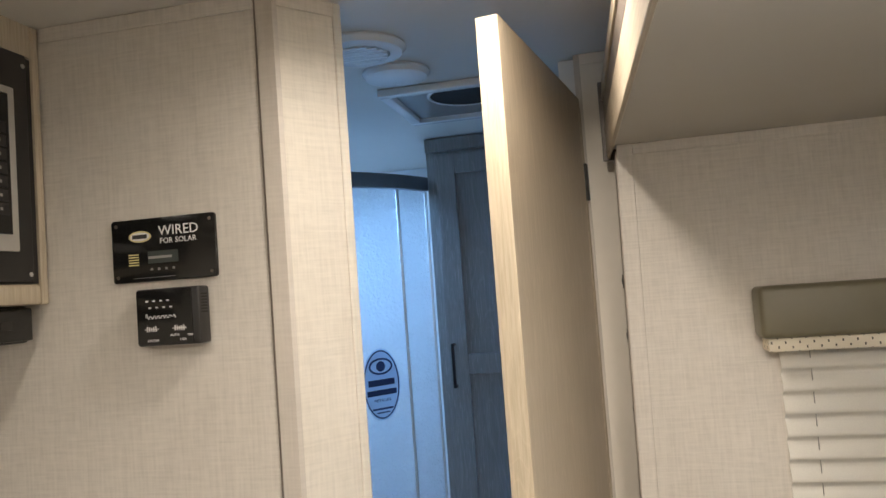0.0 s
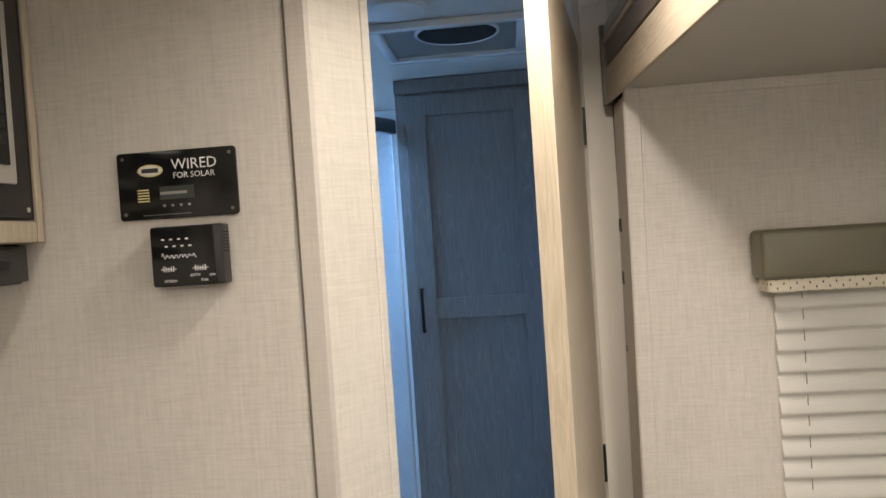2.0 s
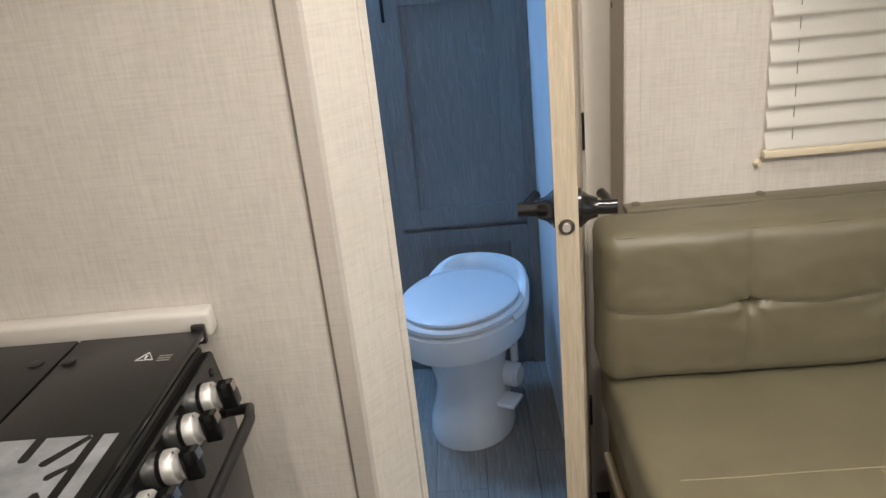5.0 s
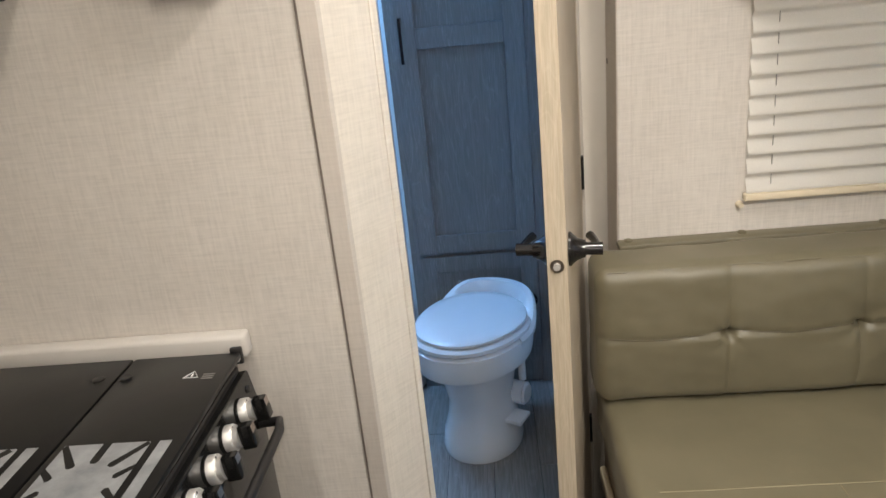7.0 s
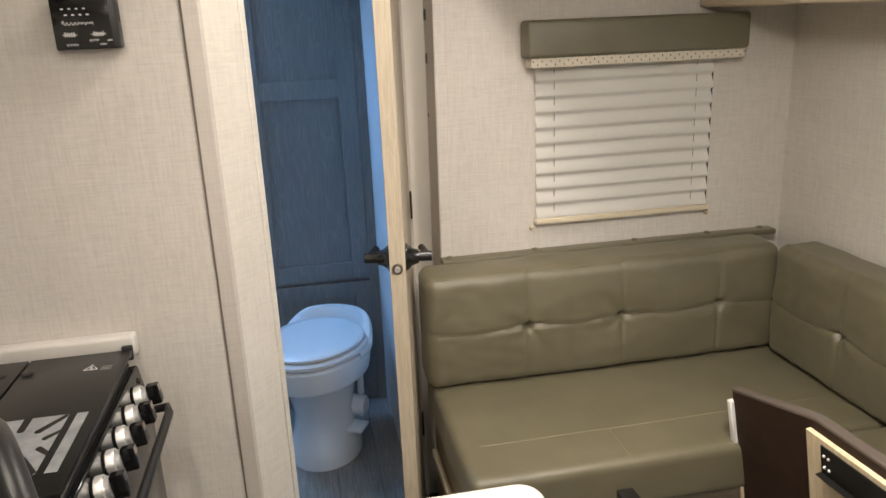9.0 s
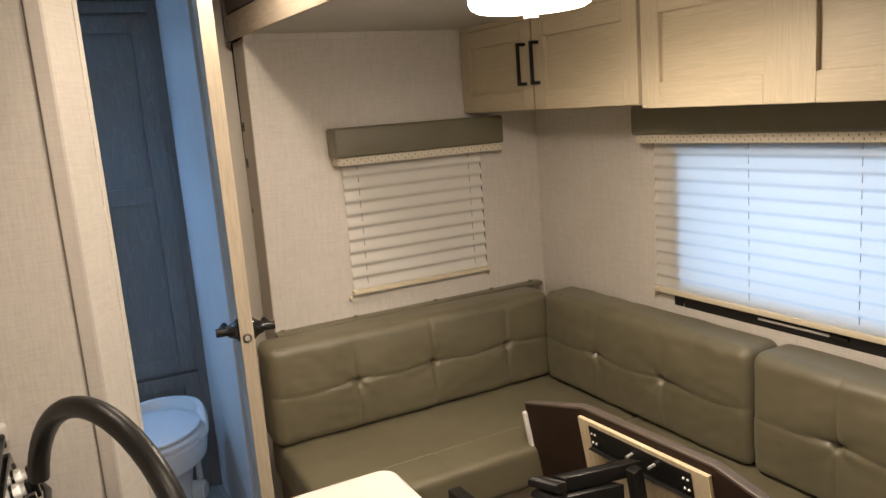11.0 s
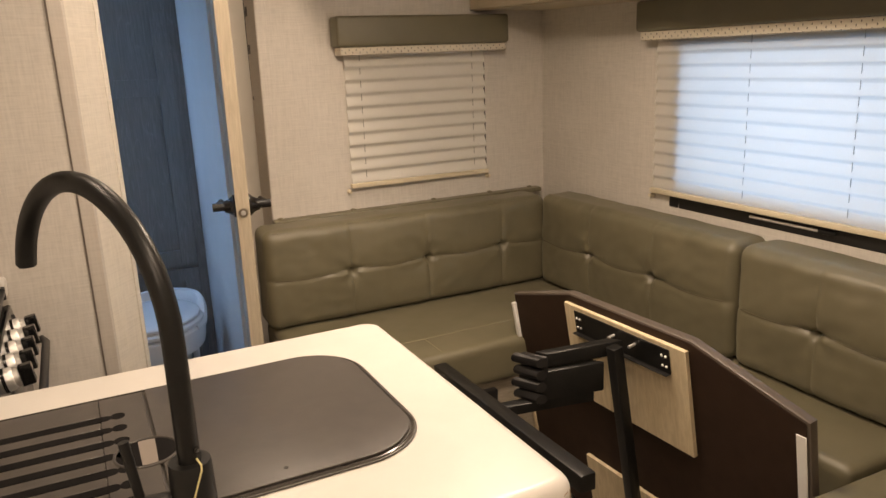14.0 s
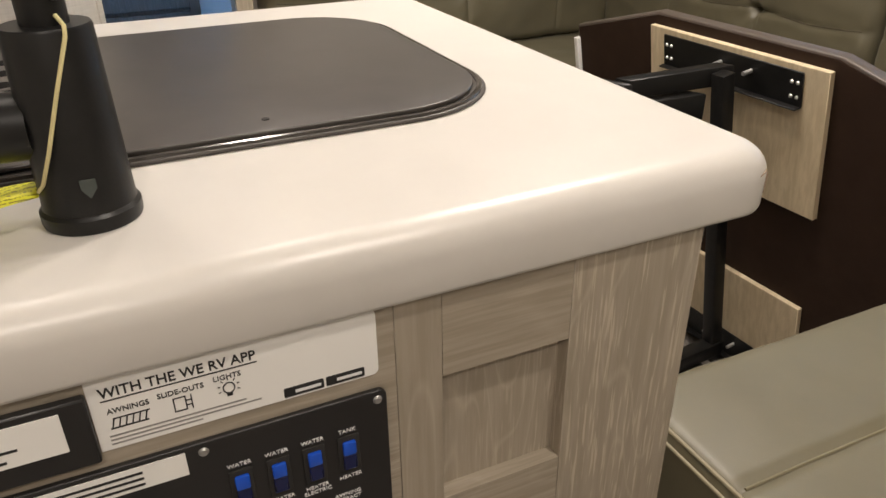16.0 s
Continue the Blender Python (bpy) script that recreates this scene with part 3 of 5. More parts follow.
part("latch_bolt", rod((DW + 0.0015, ZK - 0.010, 0), (DW + 0.008, ZK - 0.010, 0), 0.0065), M_STEEL, door, m=dm)
for s in (-1, 1):
    h = part("lever", rod((DW - 0.06, ZK, s * (DT / 2 + 0.026)), (DW - 0.06, ZK, s * (DT / 2 + 0.061)), 0.0118), M_SATIN, door, "black lever handle", m=dm)
    part("rosette", lathe([(0.032, 0), (0.032, 0.004), (0.029, 0.006), (0.0205, 0.016), (0.0170, 0.026), (0.0160, 0.030)], 36), M_SATIN, h, m=dm @ axes((DW - 0.06, ZK, s * DT / 2), (1, 0, 0), (0, 1, 0), (0, 0, s)))
    pts, radii = [], []
    for k in range(15):
        a = k / 14
        pts.append((DW - 0.056 - 0.066 * a, ZK + 0.004 * a * a, s * (DT / 2 + 0.052 - 0.016 * a * a)))
        radii.append(0.0088 - 0.0018 * math.sin(a * 3.0))
    part("grip", tube(pts, radii), M_SATIN, h, m=dm)

# tall cabinet at the end of the bathroom
FY = 2.585
cab = thing("tall_bath_cabinet", "tall grey oak bathroom cabinet with black handle", "cabinet", (-0.28, FY + 0.3, 0))
part("body", box(-0.545, -0.038, FY + 0.002, 3.19, 0.0, CEIL - 0.003), M_GREYWOOD, cab, smooth=False)
cm = axes((-0.512, FY + 0.0015, 0.572), (1, 0, 0), (0, 0, 1), (0, -1, 0))
shaker_door(cab, cm, 0.435, 1.50, (M_GREYWOOD, M_GREYWOOD, M_GREYWOOD), 0.068, (0.022, 0.70, 0.85), mid=0.742)
cm2 = axes((-0.512, FY + 0.0015, 0.10), (1, 0, 0), (0, 0, 1), (0, -1, 0))
shaker_door(cab, cm2, 0.435, 0.455, (M_GREYWOOD, M_GREYWOOD, M_GREYWOOD), 0.06)
part("filler", box(-0.076, -0.0375, FY - 0.010, FY + 0.001, 0.0, CEIL - 0.004, 0.001, 1), M_GREYWOOD, cab)
part("crown", box(-0.545, -0.075, FY - 0.012, FY + 0.001, CEIL - 0.05, CEIL - 0.004, 0.001, 1), M_GREYWOOD, cab)

# shower with a curved rain-glass front
sh = thing("shower_enclosure", "curved rain-glass shower enclosure with dark satin frame", "shower", (-0.95, 2.6, 0))
CX, CY, CR = -1.33, 2.92, 0.815


def arc(r, a0, a1, n):
    return [(CX + r * math.cos(radians(a0 + (a1 - a0) * k / n)), CY + r * math.sin(radians(a0 + (a1 - a0) * k / n))) for k in range(n + 1)]


def arc_band(r0, r1, a0, a1, z0, z1, n=28, bev=0.0):
    return prism(arc(r1, a0, a1, n) + arc(r0, a1, a0, n), z0, z1, bev)


part("pan", arc_band(0.05, CR + 0.03, -88, -14, 0.0, 0.10, bev=0.008), M_WHITE, sh, "white shower pan")
part("top_rail", arc_band(CR - 0.016, CR + 0.018, -88, -21, 1.957, 2.007, bev=0.004), M_CHROME, sh, "dark satin curved top rail")
part("bottom_rail", arc_band(CR - 0.014, CR + 0.014, -88, -21, 0.101, 0.13, bev=0.003), M_CHROME, sh)
glass = part("glass_door", arc_band(CR - 0.003, CR + 0.003, -60, -32, 0.131, 1.956), M_SHGLASS, sh, "rain-textured glass")
glass.visible_shadow = False
pane = part("glass_pane", arc_band(CR - 0.003, CR + 0.003, -31, -21.5, 0.131, 1.956, 8), M_SHGLASS, sh)
pane.visible_shadow = False
pane = part("glass_pane", arc_band(CR - 0.003, CR + 0.003, -88, -61, 0.131, 1.956, 10), M_SHGLASS, sh)
pane.visible_shadow = False
for a in (-60.5, -31.5, -21):
    x, y = CX + CR * math.cos(radians(a)), CY + CR * math.sin(radians(a))
    part("frame_post", box(x - 0.006, x + 0.006, y - 0.006, y + 0.006, 0.13, 1.957, 0.003, 2), M_STEEL, sh)
# oval notice stuck on the glass
sa = -40.0
sm = axes((CX + (CR + 0.0045) * math.cos(radians(sa)), CY + (CR + 0.0045) * math.sin(radians(sa)), 1.315), (-math.sin(radians(sa)), math.cos(radians(sa)), 0), (0, 0, 1), (math.cos(radians(sa)), math.sin(radians(sa)), 0))
oval = part("oval_sticker", lathe([(0.1, 0), (0.1, 0.0006)], 48, squash=(0.72, 1.15)), M_FILMBLUE, sh, "pale blue oval notice with navy print", m=sm)
part("oval_ring", tube([(0.066 * math.cos(t), 0.108 * math.sin(t), 0.001) for t in [2 * math.pi * k / 48 for k in range(48)]], 0.0022, 6, True), M_NAVY, oval, m=sm)
part("eye_mark", tube([(0.042 * math.cos(t), 0.058 + 0.024 * math.sin(t), 0.001) for t in [2 * math.pi * k / 32 for k in range(32)]], 0.0032, 6, True), M_NAVY, oval, m=sm)
part("eye_dot", lathe([(0.017, 0.0004), (0.017, 0.0014)], 20, (0, 0.058, 0)), M_NAVY, oval, m=sm)
for z, w, hh in ((0.006, 0.100, 0.020), (-0.026, 0.112, 0.018), (-0.078, 0.078, 0.006), (-0.090, 0.05, 0.004)):
    part("print_bar", box(-w / 2, w / 2, z - hh / 2, z + hh / 2, 0.0006, 0.0013), M_NAVY, oval, m=sm)
lettering("print_word", "INSTALLED", 0.013, M_NAVY, oval, sm @ Matrix.Translation((0, -0.055, 0.001)), "CENTER")
structure("shower_wall_left", box(-1.349, -1.335, 2.0, 3.19, 0.1, CEIL), M_WHITE, "", False)
structure("shower_wall_back", box(-1.334, -0.55, 3.175, 3.199, 0.1, CEIL), M_WHITE, "", False)

# toilet
tl = thing("toilet", "white pedestal toilet with closed lid beside the grey cabinet", "toilet", (-0.31, 2.22, 0))
tm = axes((-0.312, 2.215, 0), (0.88, -0.47, 0), (0.47, 0.88, 0), (0, 0, 1))


def oval_outline(a, b, c, n=44):
    """Egg-shaped outline: half width a, front length b, back length c."""
    pts = []
    for k in range(n):
        t = 2 * math.pi * k / n
        y = math.sin(t)
        pts.append((a * math.cos(t) * (1 - 0.06 * y), (c if y > 0 else b) * y))
    return pts


def loft(rings, bm=None):
    bm = bm or bmesh.new()
    rows = [[bm.verts.new((x, y, z)) for x, y in pts] for pts, z in rings]
    for s, e in zip(rows, rows[1:]):
        for k in range(len(s)):
            bm.faces.new((s[k], s[(k + 1) % len(s)], e[(k + 1) % len(s)], e[k]))
    bm.faces.new(rows[0][::-1])
    bm.faces.new(rows[-1])
    bmesh.ops.recalc_face_normals(bm, faces=bm.faces)
    return bm


part("pedestal", loft([(oval_outline(0.130, 0.16, 0.15), 0.0), (oval_outline(0.134, 0.164, 0.152), 0.02), (oval_outline(0.128, 0.155, 0.148), 0.07), (oval_outline(0.110, 0.132, 0.135), 0.13), (oval_outline(0.104, 0.125, 0.132), 0.19), (oval_outline(0.112, 0.14, 0.145), 0.24), (oval_outline(0.122, 0.152, 0.155), 0.295), (oval_outline(0.140, 0.182, 0.172), 0.342)]), M_WHITE, tl, m=tm)
part("bowl", loft([(oval_outline(0.168, 0.224, 0.197), 0.3425), (oval_outline(0.181, 0.241, 0.209), 0.349), (oval_outline(0.186, 0.247, 0.214), 0.37), (oval_outline(0.190, 0.252, 0.218), 0.405), (oval_outline(0.190, 0.252, 0.218), 0.432), (oval_outline(0.180, 0.242, 0.208), 0.440)]), M_WHITE, tl, m=tm)
part("seat", loft([(oval_outline(0.176, 0.238, 0.19), 0.4405), (oval_outline(0.188, 0.250, 0.197), 0.448), (oval_outline(0.189, 0.251, 0.197), 0.460), (oval_outline(0.180, 0.242, 0.19), 0.468)]), M_WHITE, tl, m=tm)
part("lid", loft([(oval_outline(0.168, 0.230, 0.17), 0.4685), (oval_outline(0.176, 0.238, 0.175), 0.474), (oval_outline(0.176, 0.238, 0.175), 0.482), (oval_outline(0.166, 0.228, 0.166), 0.489), (oval_outline(0.13, 0.19, 0.13), 0.493), (oval_outline(0.06, 0.10, 0.07), 0.495)]), M_WHITE, tl, m=tm)
# the hinge housing wraps round the back of the lid and rises behind it
rim = bmesh.new()
rings = []
for k in range(33):
    t = radians(-12 + 204 * k / 32)
    rise = min(1.0, max(0.0, 1.35 * math.sin(t) - 0.1))
    rise = rise * rise * (3 - 2 * rise)
    ux, uy = math.cos(t), math.sin(t)
    ax, ay = 0.193, 0.232
    top = 0.448 + 0.072 * rise
    rings.append([rim.verts.new((ux * a_, uy * b_, z_)) for a_, b_, z_ in ((ax, ay, 0.420), (ax + 0.003, ay + 0.003, top - 0.014), (ax - 0.006, ay - 0.008, top), (ax - 0.024, ay - 0.030, top - 0.002), (ax - 0.036, ay - 0.052, min(top - 0.012, 0.478)), (ax - 0.030, ay - 0.05, 0.420))])
for p_, q_ in zip(rings, rings[1:]):
    for k in range(6):
        rim.faces.new((p_[k], p_[(k + 1) % 6], q_[(k + 1) % 6], q_[k]))
rim.faces.new(rings[0])
rim.faces.new(rings[-1][::-1])
bmesh.ops.recalc_face_normals(rim, faces=rim.faces)
part("hinge_housing", rim, M_WHITE, tl, "raised white hinge housing", m=tm)
part("flush_valve", rod((0.06, 0.06, 0.175), (0.138, 0.06, 0.175), 0.040), M_WHITE, tl, m=tm)
part("valve_cap", rod((0.1385, 0.06, 0.175), (0.146, 0.06, 0.175), 0.036, 0.031), M_WHITE, tl, m=tm)
part("pedal", box(0.075, 0.165, -0.045, 0.035, 0.110, 0.127, 0.006, 2), M_WHITE, tl, m=tm)
part("inlet", rod((0.115, 0.09, 0.21), (0.115, 0.09, 0.315), 0.013), M_WHITE, tl, m=tm)
hose = thing("water_hose", "grey flexible water hose from the cabinet to the toilet", "hose", (-0.12, 2.5, 0.3))
part("pipe", tube([(-0.185, 2.33, 0.27), (-0.16, 2.37, 0.25), (-0.13, 2.43, 0.26), (-0.115, 2.49, 0.31), (-0.113, 2.54, 0.355), (-0.113, 2.575, 0.36)], 0.012), M_GREYSTEEL, hose)
part("collar", rod((-0.113, 2.562, 0.36), (-0.113, 2.583, 0.36), 0.03), M_BLACK, hose)

# round ceiling fittings and roof hatch
v1 = thing("round_air_vent", "round white ceiling air vent with slats", "vent", (-0.47, 1.60, CEIL - 0.02))
part("ring", lathe([(0.095, 0), (0.098, -0.006), (0.088, -0.016), (0.062, -0.018), (0.058, -0.006)][::-1], 48, (-0.436, 1.562, CEIL - 0.0005)), M_WHITE, v1)
for k in range(-3, 4):
    w = math.sqrt(max(0.0, 0.056 ** 2 - (k * 0.016) ** 2))
    part("slat", box(-0.436 - w, -0.436 + w, 1.562 + k * 0.016 - 0.006, 1.562 + k * 0.016 + 0.006, CEIL - 0.022, CEIL - 0.019), M_WHITE, v1)
part_ob = part("plate", lathe([(0.080, 0), (0.082, -0.006), (0.074, -0.016), (0.05, -0.020), (0.01, -0.021)][::-1], 48, (-0.416, 1.768, CEIL - 0.0005)), M_WHITE)
part_ob.name = "ceiling_cover_plate"
tagged(part_ob, "round white ceiling cover plate", "cover plate")
part_ob = part("speaker_plate", lathe([(0.070, 0), (0.072, -0.003), (0.066, -0.007), (0.01, -0.008)][::-1], 48, (-0.01, 1.33, CEIL - 0.0005)), M_CEIL)
part_ob.name = "ceiling_speaker"
tagged(part_ob, "flush round ceiling speaker painted off-white", "speaker")
ht = thing("roof_vent_hatch", "white square roof vent frame with a dark round fan opening", "roof vent", (-0.32, 2.13, CEIL - 0.03))
hx0, hx1, hy0, hy1 = -0.506, -0.10, 1.90, 2.28
bm = bmesh.new()
box(hx0, hx1, hy0, hy0 + 0.03, CEIL - 0.020, CEIL - 0.0005, 0.004, 2, bm)
box(hx0, hx1, hy1 - 0.03, hy1, CEIL - 0.020, CEIL - 0.0005, 0.004, 2, bm)
box(hx0, hx0 + 0.03, hy0 + 0.0305, hy1 - 0.0305, CEIL - 0.020, CEIL - 0.0005, 0.004, 2, bm)
box(hx1 - 0.03, hx1, hy0 + 0.0305, hy1 - 0.0305, CEIL - 0.020, CEIL - 0.0005, 0.004, 2, bm)
part("frame", bm, M_WHITE, ht)
part("screen_plate", box(hx0 + 0.03, hx1 - 0.03, hy0 + 0.03, hy1 - 0.03, CEIL - 0.006, CEIL - 0.0008), M_GREYSTEEL, ht)
part("fan_opening", lathe([(0.105, 0.0), (0.105, 0.004)], 48, (-0.285, 2.02, CEIL - 0.0112)), M_DARK, ht, "dark round fan opening")
part("fan_ring", tube([(-0.285 + 0.108 * math.cos(t), 2.02 + 0.108 * math.sin(t), CEIL - 0.009) for t in [2 * math.pi * k / 48 for k in range(48)]], 0.005, 8, True), M_WHITE, ht)

# fixtures for the known puck and for the three added fill lamps
for px, py, watts in PUCKS_AND_FILL:
    pk = thing("puck_light", "round white puck light glowing in the ceiling, three of the four added", "ceiling light", (px, py, CEIL), "ceiling puck lights")
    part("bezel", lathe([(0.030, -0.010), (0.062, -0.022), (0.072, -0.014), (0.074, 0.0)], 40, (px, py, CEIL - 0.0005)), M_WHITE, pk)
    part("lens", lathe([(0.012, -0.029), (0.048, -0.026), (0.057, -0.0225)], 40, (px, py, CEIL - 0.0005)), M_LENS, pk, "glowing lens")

# ---- kitchen ----
CT = 0.92
# control box, microwave and hood on the left
up = thing("microwave_cabinet", "pale oak overhead cabinet holding the microwave", "cabinet", (-1.14, 0.9, 1.63))
part("side_panel", box(-1.348, -0.941, 1.203, 1.2205, 1.632, CEIL - 0.002, 0.003, 2), M_DOOR, up)
part("side_panel", box(-1.348, -0.941, 0.56, 0.578, 1.632, CEIL - 0.002, 0.003, 2), M_DOOR, up)
part("bottom_panel", box(-1.348, -0.9405, 0.5785, 1.2025, 1.632, 1.668, 0.006, 2), M_DOOR, up)
part("top_panel", box(-1.348, -0.945, 0.5785, 1.2025, 2.075, CEIL - 0.002), M_DOOR, up)
mw = thing("microwave", "black built-in microwave with a silver framed keypad", "microwave", (-1.14, 0.9, 1.669))
part("housing", box(-1.30, -0.944, 0.585, 1.200, 1.669, 2.07), M_PLASTIC, mw)
part("surround", box(-0.9435, -0.9345, 0.582, 1.182, 1.672, 2.072, 0.004, 2), M_PLASTIC, mw, "black trim surround")
part("silver_frame", box(-0.9340, -0.928, 0.62, 1.144, 1.722, 2.004, 0.003, 2), M_STEEL, mw, "silver inner frame")
part("keypad", box(-0.9278, -0.9255, 0.98, 1.127, 1.750, 1.990, 0.001, 1), M_GLOSS, mw, "glossy black keypad")
part("oven_window", box(-0.9278, -0.9255, 0.63, 0.975, 1.728, 1.982, 0.001, 1), M_GLOSS, mw)
for r in range(7):
    for c in range(3):
        y0 = 1.030 + c * 0.031
        z0 = 1.782 + r * 0.023
        key = part("key", box(-0.9254, -0.9250, y0, y0 + 0.027, z0, z0 + 0.019, 0.0), M_PLASTIC, mw)
        part("key_mark", box(-0.92498, -0.9247, y0 + 0.009, y0 + 0.014, z0 + 0.007, z0 + 0.012), M_GREYSTEEL, key)
for z in (1.684, 2.05):
    part("screw", rod((-0.9344, 1.172, z), (-0.9328, 1.172, z), 0.004, n=10), M_STEEL, mw)
hood = thing("range_hood", "black range hood under the microwave cabinet", "range hood", (-1.15, 0.9, 1.55))
part("shell", box(-1.345, -0.972, 0.60, 1.205, 1.566, 1.6315, 0.006, 2), M_PLASTIC, hood)
part("lip", box(-0.9718, -0.964, 0.60, 1.205, 1.570, 1.628, 0.003, 2), M_GLOSS, hood)
part("switch", box(-0.9638, -0.960, 1.13, 1.155, 1.590, 1.606, 0.001, 1), M_DARK, hood)

# solar plate and thermostat
WYF = 1.2248
pm = axes((-0.708, WYF, 1.712), (1, 0, 0), (0, 0, 1), (0, -1, 0))
sp = thing("solar_control_plate", "glossy black solar control plate screwed to the wall", "control panel", (-0.708, WYF, 1.66))
part("plate", prism(rounded(-0.1, 0.1, -0.055, 0.055, (0.006,) * 4), 0.0, 0.006, 0.001), M_GLOSS, sp, m=pm)
for sx in (-0.090, 0.090):
    for sz in (-0.045, 0.045):
        part("screw", rod((sx, sz, 0.0055), (sx, sz, 0.0075), 0.003, n=10), M_NICKEL, sp, m=pm)
part("logo_badge", lathe([(0.1, 0.0055), (0.1, 0.0068)], 32, (-0.044, 0.024, 0), squash=(0.215, 0.1)), M_GOLD, sp, "pale gold oval badge", m=pm)
part("badge_face", lathe([(0.1, 0.0066), (0.1, 0.0072)], 32, (-0.044, 0.024, 0), squash=(0.19, 0.075)), M_STICKER, sp, m=pm)
part("badge_bar", box(-0.058, -0.030, 0.0205, 0.0275, 0.0072, 0.0078), M_INK, sp, m=pm)
part("display", box(-0.030, 0.028, -0.024, -0.003, 0.0055, 0.0068), M_LCD, sp, "grey display", m=pm)
part("display_text", box(-0.029, 0.016, -0.016, -0.0115, 0.0066, 0.0073), M_GREYSTEEL, sp, m=pm)
lettering("word", "WIRED", 0.0245, M_SILVERINK, sp, pm @ Matrix.Translation((-0.008, 0.0235, 0.0066)))
lettering("word", "FOR SOLAR", 0.0135, M_SILVERINK, sp, pm @ Matrix.Translation((-0.006, 0.0095, 0.0066)))
for k in range(4):
    part("key_mark", box(-0.026 + k * 0.014, -0.0215 + k * 0.014, -0.036, -0.032, 0.0058, 0.0066), M_GREYSTEEL, sp, m=pm)
for k in range(5):
    part("print_line", box(-0.068, -0.048, -0.026 + k * 0.0045, -0.0238 + k * 0.0045, 0.0058, 0.0066), M_GOLD, sp, m=pm)
part("print_line", box(-0.06, 0.02, -0.0485, -0.0478, 0.0058, 0.0066), M_GREYSTEEL, sp, m=pm)

th = thing("thermostat", "black wall thermostat with small white markings", "thermostat", (-0.687, WYF, 1.545))
hm = axes((-0.688, WYF, 1.594), (1, 0, 0), (0, 0, 1), (0, -1, 0))
bm = prism(rounded(-0.059, 0.059, -0.047, 0.049, (0.004,) * 4), 0.0, 0.034, 0.004)
part("case", bm, M_PLASTIC, th, m=hm)
part("front_panel", prism(rounded(-0.057, 0.046, -0.045, 0.047, (0.003,) * 4), 0.034, 0.0365, 0.001), M_GLOSS, th, m=hm)
for k in range(7):
    part("side_slot", box(0.0565, 0.0600, 0.004 + k * 0.005, 0.0066 + k * 0.005, 0.010, 0.028), M_DARK, th, m=hm)
for r in range(2):
    for c in range(4):
        part("scale_mark", box(-0.034 + c * 0.013 - r * 0.005, -0.029 + c * 0.013 - r * 0.005, 0.016 + r * 0.011, 0.0185 + r * 0.011, 0.0363, 0.0369), M_SILVERINK, th, m=hm)
part("script_mark", tube([(-0.040 + 0.0011 * k, 0.001 + 0.0028 * math.sin(k * 0.95) + (0.003 if k in (1, 2, 30, 31, 44, 45) else 0), 0.0367) for k in range(52)], 0.0006, 5), M_SILVERINK, th, m=hm)
for cx in (-0.030, 0.022):
    for k in range(-2, 3):
        part("slider_mark", box(cx + k * 0.004 - 0.0008, cx + k * 0.004 + 0.0008, -0.023, -0.016 + abs(k) * 0.001, 0.0363, 0.0369), M_SILVERINK, th, m=hm)
    part("slider_mark", box(cx - 0.013, cx + 0.013, -0.0195, -0.0183, 0.0363, 0.0367), M_SILVERINK, th, m=hm)
lettering("word", "AUTO", 0.006, M_SILVERINK, th, hm @ Matrix.Translation((0.004, -0.032, 0.0366)))
lettering("word", "FAN", 0.006, M_SILVERINK, th, hm @ Matrix.Translation((0.022, -0.040, 0.0366)))
lettering("word", "ON", 0.006, M_SILVERINK, th, hm @ Matrix.Translation((0.036, -0.033, 0.0366)))
lettering("word", "SYSTEM", 0.006, M_SILVERINK, th, hm @ Matrix.Translation((-0.038, -0.040, 0.0366)))

# stove
sv = thing("stove", "black gas stove with glass lid and silver-black knobs", "stove", (-0.98, 0.9, 0))
SX, SY0, SY1, SZ = -0.698, 0.640, 1.165, 0.932
part("body", box(-1.33, SX - 0.012, SY0, SY1, 0.03, 0.905, 0.004, 1), M_PLASTIC, sv)
part("hob_rim", box(-1.32, SX - 0.012, SY0 - 0.004, SY1 + 0.004, 0.9055, 0.916, 0.003, 2), M_GLOSS, sv)
for x0, x1 in ((-1.30, -0.902), (-0.898, SX - 0.002)):
    part("glass_lid", box(x0, x1, SY0 + 0.002, SY1 - 0.002, 0.921, SZ, 0.0025, 2), M_LID, sv, "black glass lid")
part("lid_hinge", box(SX - 0.024, SX - 0.002, SY1 + 0.001, SY1 + 0.012, 0.905, SZ + 0.006, 0.003, 2), M_PLASTIC, sv)
part("hinge_cap", box(SX - 0.03, SX - 0.004, SY1 - 0.012, SY1 - 0.001, 0.9163, 0.9205, 0.001, 1), M_STEEL, sv)
for x in (-0.934, -0.885):
    part("lid_button", lathe([(0.011, 0), (0.011, 0.0015), (0.007, 0.0025)], 20, (x, SY1 - 0.072, SZ)), M_PLASTIC, sv)
